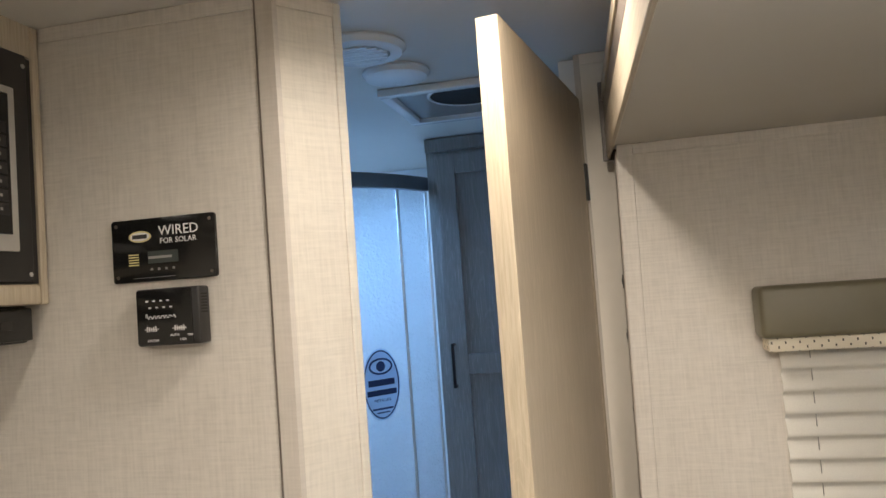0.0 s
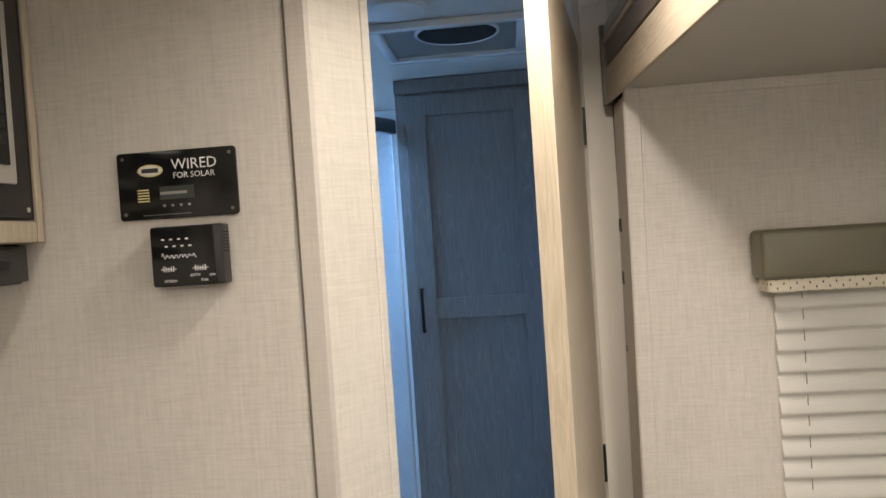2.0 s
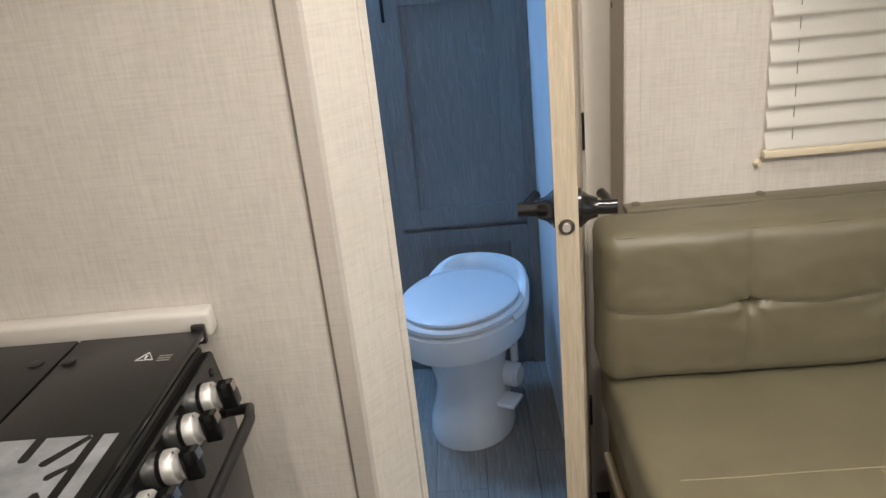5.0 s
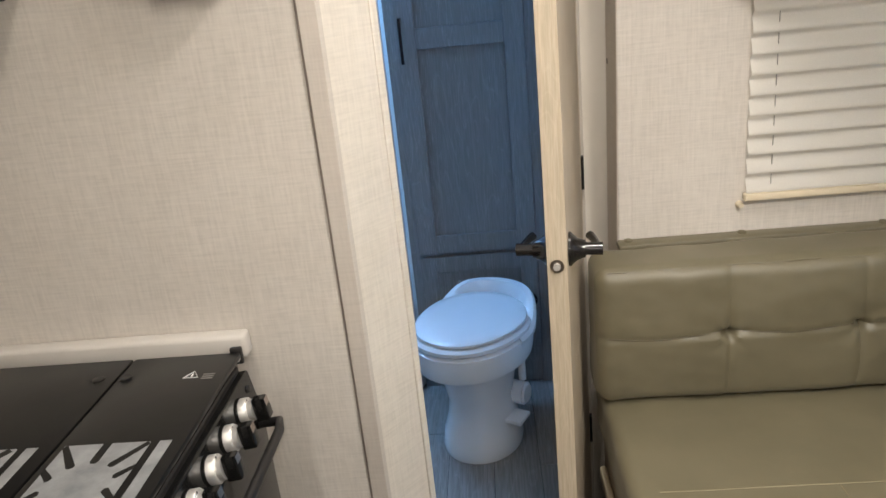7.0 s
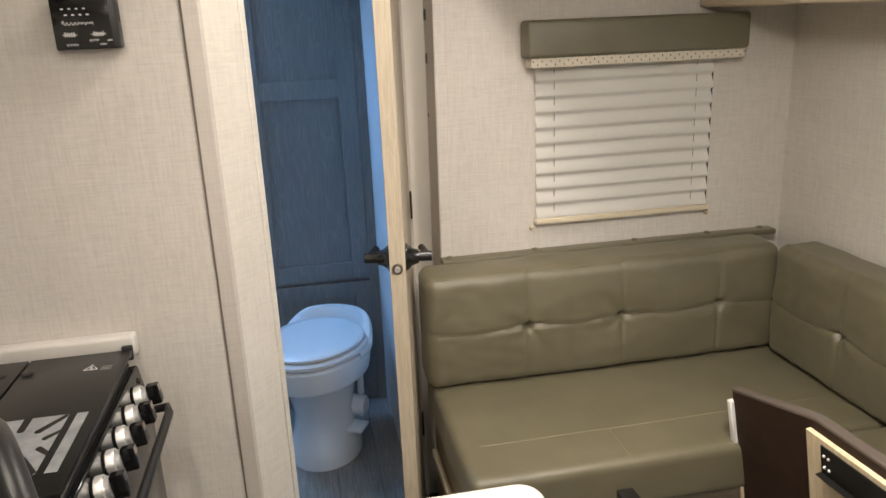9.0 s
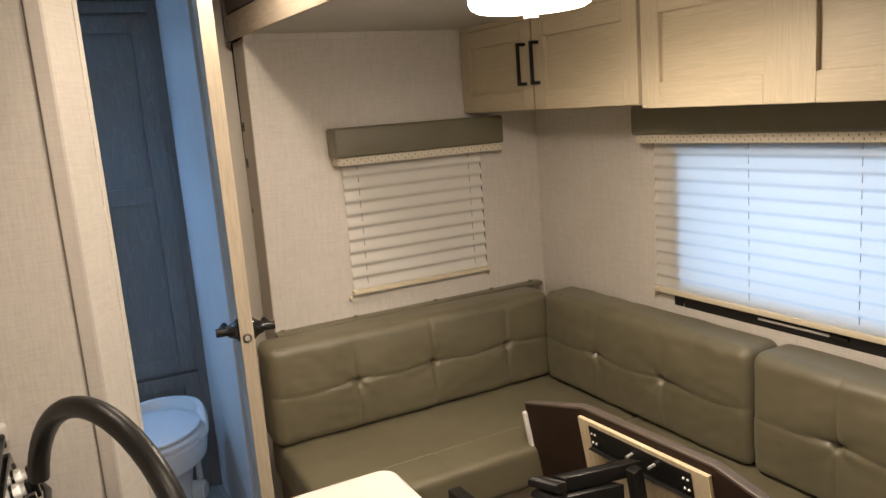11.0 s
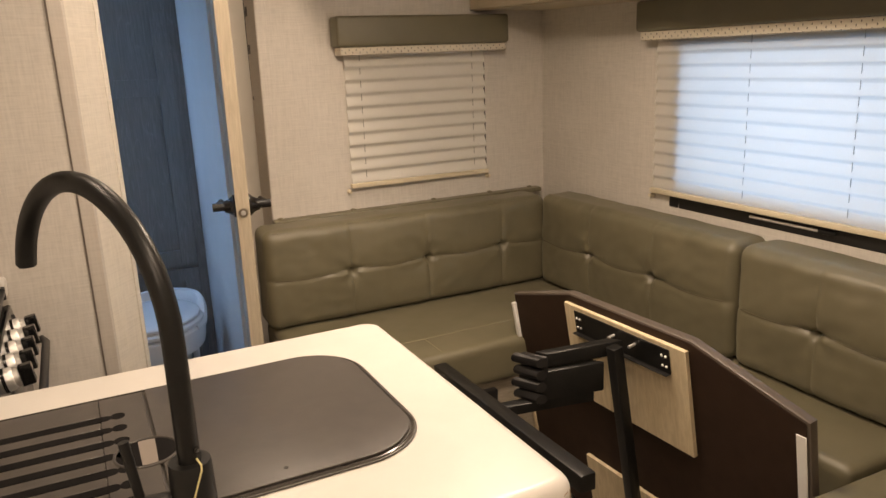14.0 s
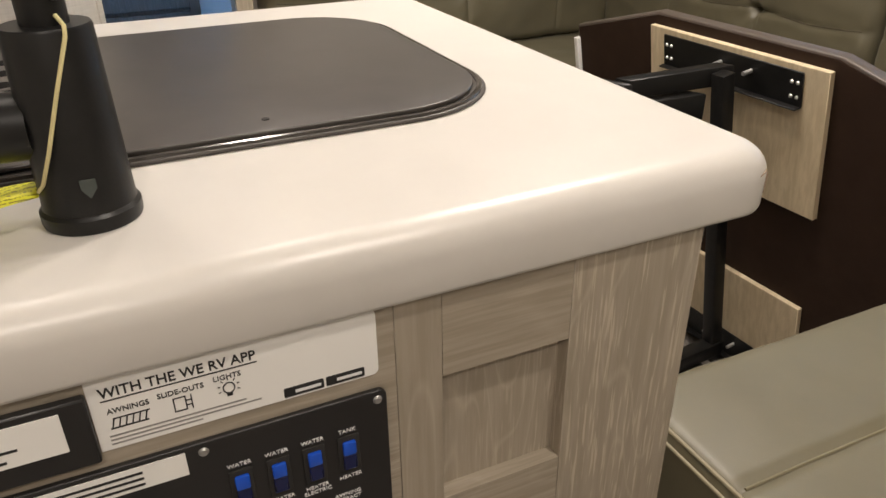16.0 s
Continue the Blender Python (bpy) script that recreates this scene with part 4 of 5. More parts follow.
# control strip slants out below the lid
km = axes((SX + 0.016, SY0, 0.818), (0, 1, 0), (-0.16, 0, 0.987), (0.987, 0, 0.16))
part("control_strip", box(0, SY1 - SY0, 0, 0.078, -0.03, 0, 0.003, 1), M_GLOSS, sv, m=km)
for k in range(5):
    yk = 0.115 + k * 0.082
    kt = km @ Matrix.Translation((yk, 0.038, 0.0003))
    kb = part("knob", lathe([(0.0235, 0), (0.0235, 0.014), (0.0215, 0.0165), (0.0185, 0.017), (0.0185, 0.026)], 36), M_STEEL, sv, "silver knob with black grip", m=kt)
    grip = prism([(-0.011, -0.020), (0.011, -0.020), (0.0125, 0.0), (0.008, 0.021), (-0.008, 0.021), (-0.0125, 0.0)], 0.0262, 0.050, 0.002)
    part("grip", grip, M_GLOSS, kb, m=kt)
    part("grip_face", box(-0.008, 0.008, 0.006, 0.0195, 0.0502, 0.0508), M_CHROMEBRIGHT, kb, "bright metal inlay", m=kt)
    part("base_ring", lathe([(0.0250, 0), (0.0250, 0.003)], 28), M_GLOSS, kb, m=kt)
    part("pointer", box(-0.0012, 0.0012, 0.015, 0.0225, 0.0168, 0.0172), M_INK, kb, m=kt)
part("strip_screw", lathe([(0.007, 0), (0.0065, 0.003), (0.003, 0.004)], 18), M_PLASTIC, sv, m=km @ Matrix.Translation((SY1 - SY0 - 0.028, 0.052, 0.0002)))
part("oven_door", box(SX - 0.0115, SX + 0.020, SY0 + 0.004, SY1 - 0.004, 0.30, 0.822, 0.006, 2), M_GLOSS, sv, "black glass oven door")
pts = [(SX + 0.018, SY1 - 0.035, 0.80), (SX + 0.060, SY1 - 0.045, 0.81), (SX + 0.068, SY1 - 0.075, 0.81), (SX + 0.068, SY0 + 0.075, 0.81), (SX + 0.060, SY0 + 0.045, 0.81), (SX + 0.018, SY0 + 0.035, 0.80)]
part("oven_handle", tube(pts, 0.009, 12), M_PLASTIC, sv, "black bar handle")
# printed burner windows in the glass lid: a pale field broken by dark grate arms
for x0, x1 in ((-0.886, -0.752), (-1.115, -0.960)):
    y0, y1 = 0.700, 0.892
    cx, cy = (x0 + x1) / 2, (y0 + y1) / 2
    win = part("burner_window", prism(rounded(x0, x1, y0, y1, (0.004,) * 4), SZ, SZ + 0.0004), M_FILM, sv, "pale burner pattern showing in the lid")
    part("side_field", box(x1 + 0.013, x1 + 0.032, y0, y1, SZ, SZ + 0.0004), M_FILM, win)
    for k in range(10):
        a = 2 * math.pi * (k + 0.5) / 10
        q = prism([(0.052, -0.0065), (0.115, -0.0065), (0.115, 0.0065), (0.052, 0.0065), (0.0475, 0.0035), (0.0475, -0.0035)], 0.0004, 0.0008)
        for v in q.verts:
            v.co.x, v.co.y = v.co.x * math.cos(a) - v.co.y * math.sin(a), v.co.x * math.sin(a) + v.co.y * math.cos(a)
            v.co.x = min(max(v.co.x + cx, x0 - 0.001), x1 + 0.001)
            v.co.y = min(max(v.co.y + cy, y0 - 0.001), y1 + 0.001)
            v.co.z += SZ
        part("grate_arm", q, M_LID, win)
part("warning_mark", tube([(-0.013, 0, SZ + 0.0003), (0.013, 0, SZ + 0.0003), (0, 0.022, SZ + 0.0003)], 0.0011, 6, True), M_SILVERINK, sv, "white warning triangle", m=Matrix.Translation((-0.762, 1.078, 0)))
part("warning_bar", box(-0.7635, -0.7605, 1.082, 1.092, SZ, SZ + 0.0006), M_SILVERINK, sv)
for k in range(3):
    part("print_line", box(-0.742, -0.722, 1.072 + k * 0.007, 1.075 + k * 0.007, SZ, SZ + 0.0006), M_GREYSTEEL, sv)
bs = part("backsplash", box(-1.348, -0.697, 1.186, 1.2235, 0.905, 0.953, 0.009, 3), M_COUNTER)
tagged(bs, "white solid-surface upstand against the partition wall", "backsplash")
lc = part("stove_side_filler", box(-1.348, -0.735, 1.172, 1.2225, 0.0, 0.9045), M_CABV_DIM)
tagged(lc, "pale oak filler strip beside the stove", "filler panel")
tagged(part("kitchen_corner_cabinet", box(-1.348, -0.735, 0.47, 0.634, 0.0, 0.884), M_CABV_DIM), "pale oak cabinet between sink and stove", "cabinet")

# peninsula
IY = -0.138
pen = thing("peninsula_cabinet", "whitewashed oak peninsula cabinet with shaker door", "cabinet", (-0.6, 0.15, 0))
part("body", box(-1.348, -0.078, IY + 0.001, 0.468, 0.0, 0.8732), M_CABV_DIM, pen, smooth=False)
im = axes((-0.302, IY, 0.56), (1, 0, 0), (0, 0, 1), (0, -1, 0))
part("face_stile", box(0.0, 0.0302, 0, 0.3135, 0, 0.0157, 0.0004, 1), M_CABV_DIM, pen, m=im)
part("face_stile", box(0.1238, 0.224, 0, 0.3135, 0, 0.0157, 0.0004, 1), M_CABV_DIM, pen, m=im)
part("face_rail", box(0.0305, 0.1235, 0.251, 0.3135, 0, 0.0155, 0.0003, 1), M_CABX_DIM, pen, m=im)
part("face_rail", box(0.0305, 0.1235, 0.0, 0.145, 0, 0.0155, 0.0003, 1), M_CABX_DIM, pen, m=im)
part("panel", box(0.028, 0.126, 0.143, 0.253, 0.0005, 0.003), M_CABV_DIM, pen, m=im)
part("front_left", box(-1.04, -0.0005, 0, 0.3135, 0, 0.0155), M_CABX_DIM, pen, m=im)
part("kick_panel", box(-1.04, 0.224, -0.56, -0.001, -0.02, 0.002), M_CABV_DIM, pen, m=im)
part("side_trim", box(-0.0775, -0.0735, IY - 0.015, 0.45, 0.0, 0.872), M_CABV_DIM, pen)

rings = []
for z_, o in [(0.8738, 0.004), (0.8758, 0.001), (0.8785, 0.0)] + [(CT - 0.020 + 0.020 * math.sin(radians(a)), 0.020 - 0.020 * math.cos(radians(a))) for a in range(0, 91, 10)]:
    rings.append((rounded(-1.349, -0.010 - o, -0.160 + o, 0.522 - o, (0.001, 0.036 - o * 0.8, 0.038 - o * 0.8, 0.001), 10), z_))
ctop = part("countertop", loft(rings), M_COUNTER)
tagged(ctop, "white solid-surface countertop with rounded edges and a scuffed corner", "countertop")
part("scuff_mark", tube([(-0.0222, -0.1513, 0.886), (-0.0206, -0.1500, 0.892), (-0.0204, -0.1496, 0.899), (-0.0216, -0.1488, 0.905)], [0.0004, 0.0011, 0.0013, 0.0004], 6), M_SCUFF, ctop, "brown scuff on the corner")
part("scuff_mark", tube([(-0.036, -0.1585, 0.9035), (-0.030, -0.1563, 0.9050), (-0.0265, -0.1540, 0.9060)], [0.0003, 0.0007, 0.0003], 6), M_SCUFF, ctop)
# narrow counter on to the stove
tagged(part("side_counter", box(-1.348, -0.72, 0.5235, 0.634, 0.8755, CT, 0.006, 3), M_COUNTER), "white counter piece between sink and stove", "countertop")

# sink with lid and drainer
sk = thing("sink", "dark composite sink with fitted lid and grooved drainer", "sink", (-0.5, 0.2, CT))
SKX0, SKX1, SKY0, SKY1 = -1.00, -0.121, 0.004, 0.402
z = CT + 0.0003
part("rim", prism(rounded(SKX0, SKX1, SKY0, SKY1, (0.03, 0.10, 0.10, 0.03), 12), z, z + 0.003, 0.001), M_SINK, sk)
out = rounded(SKX0 + 0.005, SKX1 - 0.005, SKY0 + 0.005, SKY1 - 0.005, (0.03, 0.096, 0.096, 0.03), 12)
part("bead", tube([(x, y, z + 0.0025) for x, y in out], 0.003, 8, True), M_SINKRIM, sk)
part("lid", prism(rounded(-0.462, SKX1 - 0.0105, SKY0 + 0.0105, SKY1 - 0.0105, (0.004, 0.090, 0.090, 0.004), 12), z + 0.0031, z + 0.0075, 0.0015), M_SINK, sk, "flat dark sink lid")
part("lid_screw", lathe([(0.003, 0), (0.003, 0.0006)], 12, (-0.324, 0.040, z + 0.0075)), M_DARK, sk)
bm = bmesh.new()
box(-0.985, -0.466, SKY0 + 0.016, SKY1 - 0.016, z + 0.0031, z + 0.0042, bm=bm)
part("drainer_base", bm, M_GROOVE_SHADE, sk)
bm = bmesh.new()
GR = [0.06 + 0.042 * k for k in range(7)]
edges_y = [SKY0 + 0.016] + [g for c in GR for g in (c - 0.0095, c + 0.0095)] + [SKY1 - 0.016]
for k in range(0, len(edges_y), 2):
    box(-0.90, -0.53, edges_y[k], edges_y[k + 1], z + 0.0043, z + 0.0078, 0.001, 1, bm)
box(-0.985, -0.9003, SKY0 + 0.016, SKY1 - 0.016, z + 0.0043, z + 0.0078, 0.001, 1, bm)
box(-0.5297, -0.466, SKY0 + 0.016, SKY1 - 0.016, z + 0.0043, z + 0.0078, 0.001, 1, bm)
part("drainer_ribs", bm, M_SINK, sk)
# near-flush black inlays and discs stand for the shade in slots and holes
for c in GR:
    part("slot", prism(rounded(-0.899, -0.515, c - 0.0088, c + 0.0088, (0.0086,) * 4, 6), z + 0.0044, z + 0.0081), M_GROOVE_SHADE, sk, "drainer slot filled black for its shade")
    part("drip_hole", lathe([(0.0105, 0.0079), (0.0105, 0.0083)], 20, (-0.506, c, z)), M_GROOVE_SHADE, sk)
part("finger_hole", lathe([(0.040, 0.0079), (0.040, 0.0083)], 32, (-0.478, 0.175, z)), M_GROOVE_SHADE, sk, "round finger hole, a black disc for its shade")
# pale wedge painted in for the glint on the hole's inner wall
part("hole_lining", prism([(-0.478 + 0.036 * math.cos(t), 0.175 + 0.036 * math.sin(t)) for t in [radians(a) for a in (68, 80, 92, 104, 256, 268, 280, 288)]], z + 0.0083, z + 0.0087), M_RUBBER, sk, "pale glint painted inside the finger hole")
part("hole_ring", tube([(-0.478 + 0.041 * math.cos(t), 0.175 + 0.041 * math.sin(t), z + 0.0078) for t in [2 * math.pi * k / 40 for k in range(40)]], 0.0022, 8, True), M_SINK, sk)

# faucet
FX, FYY = -0.446, -0.062
fc = thing("faucet", "matte black gooseneck kitchen faucet with side lever", "faucet", (FX, FYY, CT))
part("base_ring", lathe([(0.0262, 0), (0.0268, 0.002), (0.0268, 0.008), (0.0250, 0.010)], 40, (FX, FYY, CT + 0.0003)), M_BLACK, fc)
part("body", lathe([(0.0250, 0.0), (0.0246, 0.003), (0.0222, 0.095), (0.0214, 0.0965)], 40, (FX, FYY, CT + 0.0105)), M_BLACK, fc)
dirv = Vector((-0.45, 0.89, 0)).normalized()
pts = [Vector((FX, FYY, CT + 0.105 + 0.0190 * k)) for k in range(8)]
R = 0.150
for k in range(1, 25):
    a = radians(165) * k / 24
    pts.append(Vector((FX, FYY, CT + 0.243)) + dirv * (R - R * math.cos(a)) + Vector((0, 0, R * math.sin(a))))
part("neck", tube(pts, 0.0118, 20), M_BLACK, fc)
end = pts[-1]
part("aerator", lathe([(0.006, -0.004), (0.0090, -0.004), (0.0102, 0.001)], 28, tuple(end)), M_PLASTIC, fc)
part("neck_stud", lathe([(0.0035, 0), (0.0035, 0.0016), (0.002, 0.0024)], 14), M_SATIN, fc, m=axes((FX + 0.0065, FYY - 0.0098, CT + 0.122), (0.83, 0.55, 0), (0, 0, 1), (0.55, -0.83, 0)))
lv = part("lever_hub", rod((FX - 0.018, FYY + 0.002, CT + 0.056), (FX - 0.071, FYY + 0.008, CT + 0.056), 0.0180, 0.0185), M_BLACK, fc)
part("lever", rod((FX - 0.052, FYY + 0.012, CT + 0.070), (FX - 0.060, FYY + 0.018, CT + 0.136), 0.0052, 0.0056), M_BLACK, lv, "slim upright lever")
part("shield_mark", prism([(-0.004, 0.0055), (0.004, 0.0055), (0.004, 0.0), (0.0, -0.0055), (-0.004, 0.0)], 0, 0.0003), M_LCD, fc, m=axes((FX + 0.002, FYY - 0.0246, CT + 0.026), (1, 0, 0), (0, 0, 1), (0, -1, 0)))
tag = thing("paper_tag", "yellow paper tag on a string tied round the faucet", "tag", (FX - 0.08, FYY, CT))
tb = bmesh.new()
rows = []
near, far = (Vector((-0.470, -0.070, CT + 0.020)), Vector((-0.545, -0.102, CT + 0.004))), (Vector((-0.467, -0.052, CT + 0.022)), Vector((-0.522, -0.026, CT + 0.006)))
for k in range(9):
    a = k / 8
    up_ = Vector((0, 0, 0.006 * math.sin(a * 3.4)))
    rows.append([tb.verts.new(near[0].lerp(near[1], a) + up_), tb.verts.new(far[0].lerp(far[1], a) + up_ * 0.4)])
for s, e in zip(rows, rows[1:]):
    tb.faces.new((s[0], s[1], e[1], e[0]))
card = part("card", tb, M_YELLOW, tag)
so = card.modifiers.new("thickness", "SOLIDIFY")
so.thickness = 0.0006
st_pts = [(FX + 0.006, FYY - 0.0105, CT + 0.112), (FX + 0.009, FYY - 0.0195, CT + 0.1085), (FX + 0.0085, FYY - 0.0225, CT + 0.104), (FX - 0.002, FYY - 0.0243, CT + 0.076), (FX - 0.012, FYY - 0.0242, CT + 0.048), (FX - 0.019, FYY - 0.0195, CT + 0.030), (FX - 0.023, FYY - 0.009, CT + 0.023)]
part("string", tube(st_pts, 0.0011, 8), M_STRING, tag)

# control board and notices on the peninsula's front
nm = axes((0, IY - 0.0158, 0), (1, 0, 0), (0, 0, 1), (0, -1, 0))
nt = thing("app_notice", "white printed notice stuck to the peninsula front", "notice", (-0.39, IY - 0.016, 0.83))
part("sheet", prism(rounded(-0.466, -0.3135, 0.8285, 0.8738, (0.0, 0.004, 0.004, 0.0)), 0.0, 0.0006), M_STICKER, nt, m=nm)
lettering("word", "WITH THE WE RV APP", 0.0085, M_INK, nt, nm @ Matrix.Translation((-0.4605, 0.8615, 0.0007)), "LEFT", "", 0.0785, 0.00012)
part("rule", box(-0.4605, -0.382, 0.8592, 0.8599, 0.0006, 0.0009), M_INK, nt, m=nm)
lettering("word", "AWNINGS", 0.0046, M_INK, nt, nm @ Matrix.Translation((-0.4590, 0.8510, 0.0007)), "LEFT", "", 0.0205, 0.00006)
lettering("word", "SLIDE-OUTS", 0.0046, M_INK, nt, nm @ Matrix.Translation((-0.4345, 0.8522, 0.0007)), "LEFT", "", 0.0235, 0.00006)
lettering("word", "LIGHTS", 0.0046, M_INK, nt, nm @ Matrix.Translation((-0.4060, 0.8535, 0.0007)), "LEFT", "", 0.0145, 0.00006)
for k in range(6):
    part("icon_line", rod((-0.4580 + k * 0.0032, 0.8420, 0.0008), (-0.4565 + k * 0.0032, 0.8475, 0.0008), 0.0004, n=6), M_INK, nt, m=nm)
part("icon_line", box(-0.4590, -0.4405, 0.8412, 0.8420, 0.0006, 0.0009), M_INK, nt, m=nm)
part("icon_line", box(-0.4570, -0.4390, 0.8473, 0.8480, 0.0006, 0.0009), M_INK, nt, m=nm)
for x0, x1, z0, z1 in ((-0.4275, -0.4268, 0.8408, 0.8500), (-0.4215, -0.4208, 0.8408, 0.8500), (-0.4275, -0.4208, 0.8408, 0.8415), (-0.4275, -0.4208, 0.8493, 0.8500), (-0.4185, -0.4178, 0.8408, 0.8500), (-0.4208, -0.4185, 0.8435, 0.8441), (-0.4208, -0.4185, 0.8465, 0.8471)):
    part("icon_line", box(x0, x1, z0, z1, 0.0006, 0.0009), M_INK, nt, m=nm)
part("icon_bulb", tube([(-0.3985 + 0.0030 * math.cos(t), 0.8475 + 0.0034 * math.sin(t), 0.0008) for t in [2 * math.pi * k / 20 for k in range(20)]], 0.0004, 6, True), M_INK, nt, m=nm)
part("icon_line", box(-0.4000, -0.3970, 0.8420, 0.8440, 0.0006, 0.0009), M_INK, nt, m=nm)
for k in range(7):
    a = radians(-20 + 220 * k / 6)
    part("icon_ray", rod((-0.3985 + 0.0046 * math.cos(a), 0.8475 + 0.0050 * math.sin(a), 0.0008), (-0.3985 + 0.0060 * math.cos(a), 0.8475 + 0.0065 * math.sin(a), 0.0008), 0.0003, n=6), M_INK, nt, m=nm)
for k, w in enumerate((0.046, 0.078, 0.070)):
    part("print_line", box(-0.4605, -0.4605 + w, 0.8312 + k * 0.0026, 0.8322 + k * 0.0026, 0.0006, 0.0008), M_GREYSTEEL, nt, m=nm)
for x0 in (-0.3700, -0.3455):
    part("badge", prism(rounded(x0, x0 + 0.0232, 0.8298, 0.8362, (0.001,) * 4, 3), 0.0006, 0.0009), M_INK, nt, m=nm)
    part("badge_text", box(x0 + 0.0065, x0 + 0.0215, 0.8318, 0.8338, 0.0009, 0.0011), M_SILVERINK, nt, m=nm)

bp = thing("switch_panel", "black switch panel with lit blue rocker switches", "switch panel", (-0.39, IY - 0.016, 0.62))
part("plate", prism(rounded(-0.53, -0.3105, 0.62, 0.8185, (0.005,) * 4, 6), 0.0, 0.004, 0.001), M_PLASTIC, bp, m=nm)
for x in (-0.3165, -0.418):
    part("screw", lathe([(0.003, 0.004), (0.002, 0.0055)], 14, (x, 0.8120, 0)), M_GREYSTEEL, bp, m=nm)
labels = [("WATER", "PUMP"), ("WATER", "HEATER\nGAS"), ("WATER", "HEATER\nELECTRIC"), ("TANK", "HEATER")]
for k in range(4):
    x = -0.4010 + k * 0.0213
    rk = part("rocker_bezel", prism(rounded(x - 0.0068, x + 0.0068, 0.7640, 0.7925, (0.001,) * 4, 3), 0.004, 0.0055, 0.0005), M_DARK, bp, m=nm)
    part("rocker_lit", box(x - 0.0042, x + 0.0042, 0.7795, 0.7895, 0.0055, 0.0085, 0.0012, 2), M_BLUE, rk, "lit blue half", m=nm)
    part("rocker_dark", box(x - 0.0042, x + 0.0042, 0.7670, 0.7788, 0.0055, 0.0070, 0.001, 1), M_BLUEDARK, rk, m=nm)
    lettering("word", labels[k][0], 0.0040, M_SILVERINK, bp, nm @ Matrix.Translation((x, 0.7945, 0.0042)), "CENTER")
    lettering("word", labels[k][1], 0.0040, M_SILVERINK, bp, nm @ Matrix.Translation((x, 0.7582, 0.0042)), "CENTER")
lettering("word", "AWNING\nRETRACT", 0.0040, M_SILVERINK, bp, nm @ Matrix.Translation((-0.3400, 0.7440, 0.0042)), "CENTER")
lettering("word", "SLIDE-OUT", 0.0040, M_SILVERINK, bp, nm @ Matrix.Translation((-0.3760, 0.7440, 0.0042)), "CENTER")
part("rocker_bezel", prism(rounded(-0.352, -0.328, 0.700, 0.732, (0.001,) * 4, 3), 0.004, 0.0055, 0.0005), M_DARK, bp, m=nm)
part("rocker_bezel", prism(rounded(-0.388, -0.364, 0.700, 0.732, (0.001,) * 4, 3), 0.004, 0.0055, 0.0005), M_DARK, bp, m=nm)

rc = thing("remote_module", "black control module with white label", "control module", (-0.5, IY - 0.016, 0.83))
part("case", box(-0.58, -0.4665, 0.826, 0.8675, 0.0, 0.006, 0.001, 1), M_PLASTIC, rc, m=nm)
part("label", box(-0.545, -0.4790, 0.8395, 0.8630, 0.006, 0.0066), M_STICKER, rc, "white label", m=nm)
for k, w in enumerate((0.034, 0.040, 0.030)):
    part("print_line", box(-0.540, -0.540 + w, 0.8425 + k * 0.006, 0.8440 + k * 0.006, 0.0066, 0.0069), M_INK, rc, m=nm)
dg = part("danger_label", box(-0.515, -0.4275, 0.800, 0.8155, 0.0043, 0.0048), M_STICKER, None, m=nm)
tagged(dg, "white warning label stuck on the switch panel", "label")
for k in range(3):
    part("print_line", box(-0.510, -0.450, 0.8025 + k * 0.004, 0.8040 + k * 0.004, 0.0048, 0.0051), M_INK, dg, m=nm)

# ---- dinette ----
def gauss(d, w):
    return math.exp(-(d / w) ** 2)


def back_disp(axis, out, tufts, zt, lo, hi, z0, z1, verticals):
    """How a buttoned back cushion swells between its seams. axis: along which it runs; out: its front normal."""
    def disp(p, n):
        f = max(0.0, n.dot(out))
        if f < 0.05:
            return 0.004 * noise.noise(p * 9)
        s = p[axis]
        u, v = (s - lo) / (hi - lo), (p.z - z0) / (z1 - z0)
        d = 0.016 * (max(0.0, math.sin(math.pi * min(1, max(0, u)))) ** 0.25) * (max(0.0, math.sin(math.pi * min(1, max(0, v)))) ** 0.6)
        near = min(abs(s - t) for t in tufts)
        line = zt + 0.004 * math.cos(near * 20)
        d -= 0.0065 * gauss(p.z - line, 0.006) * (0.45 + 0.55 * gauss(near, 0.10))
        d -= 0.0018 * gauss(p.z - line, 0.03)
        for t in tufts:
            a, b = s - t, p.z - zt
            r = math.hypot(a, b * 1.2)
            d -= 0.020 * gauss(r, 0.013) + 0.007 * math.exp(-r / 0.045)
            th_ = math.atan2(b, a)
            d += 0.0038 * math.cos(5 * th_ + t * 7) * math.exp(-r / 0.06) * min(1, r / 0.02)
            d -= 0.006 * gauss(a, 0.006) * (1 if b < 0 else 0.35) * math.exp(-abs(b) / 0.06)
        for q in verticals:
            d -= 0.0030 * gauss(s - q, 0.0055)
        d += 0.0045 * noise.noise(Vector((p.x * 5, p.y * 5, p.z * 9))) + 0.0022 * noise.noise(Vector((p.x * 20, p.y * 20, p.z * 34)))
        edge = min(v, 1 - v)
        d += 0.0035 * noise.noise(Vector((s * 26, edge * 4, 3.3))) * math.exp(-edge / 0.12)
        return d * f
    return disp


def seat_disp(seams):
    """seams: (axis, place) of stitched lines on the top."""
    def disp(p, n):
        d = 0.003 * noise.noise(p * 5) + 0.0012 * noise.noise(p * 17)
        if n.z > 0.5:
            for a, c in seams:
                d -= 0.007 * gauss(p[a] - c, 0.006)
        return d
    return disp


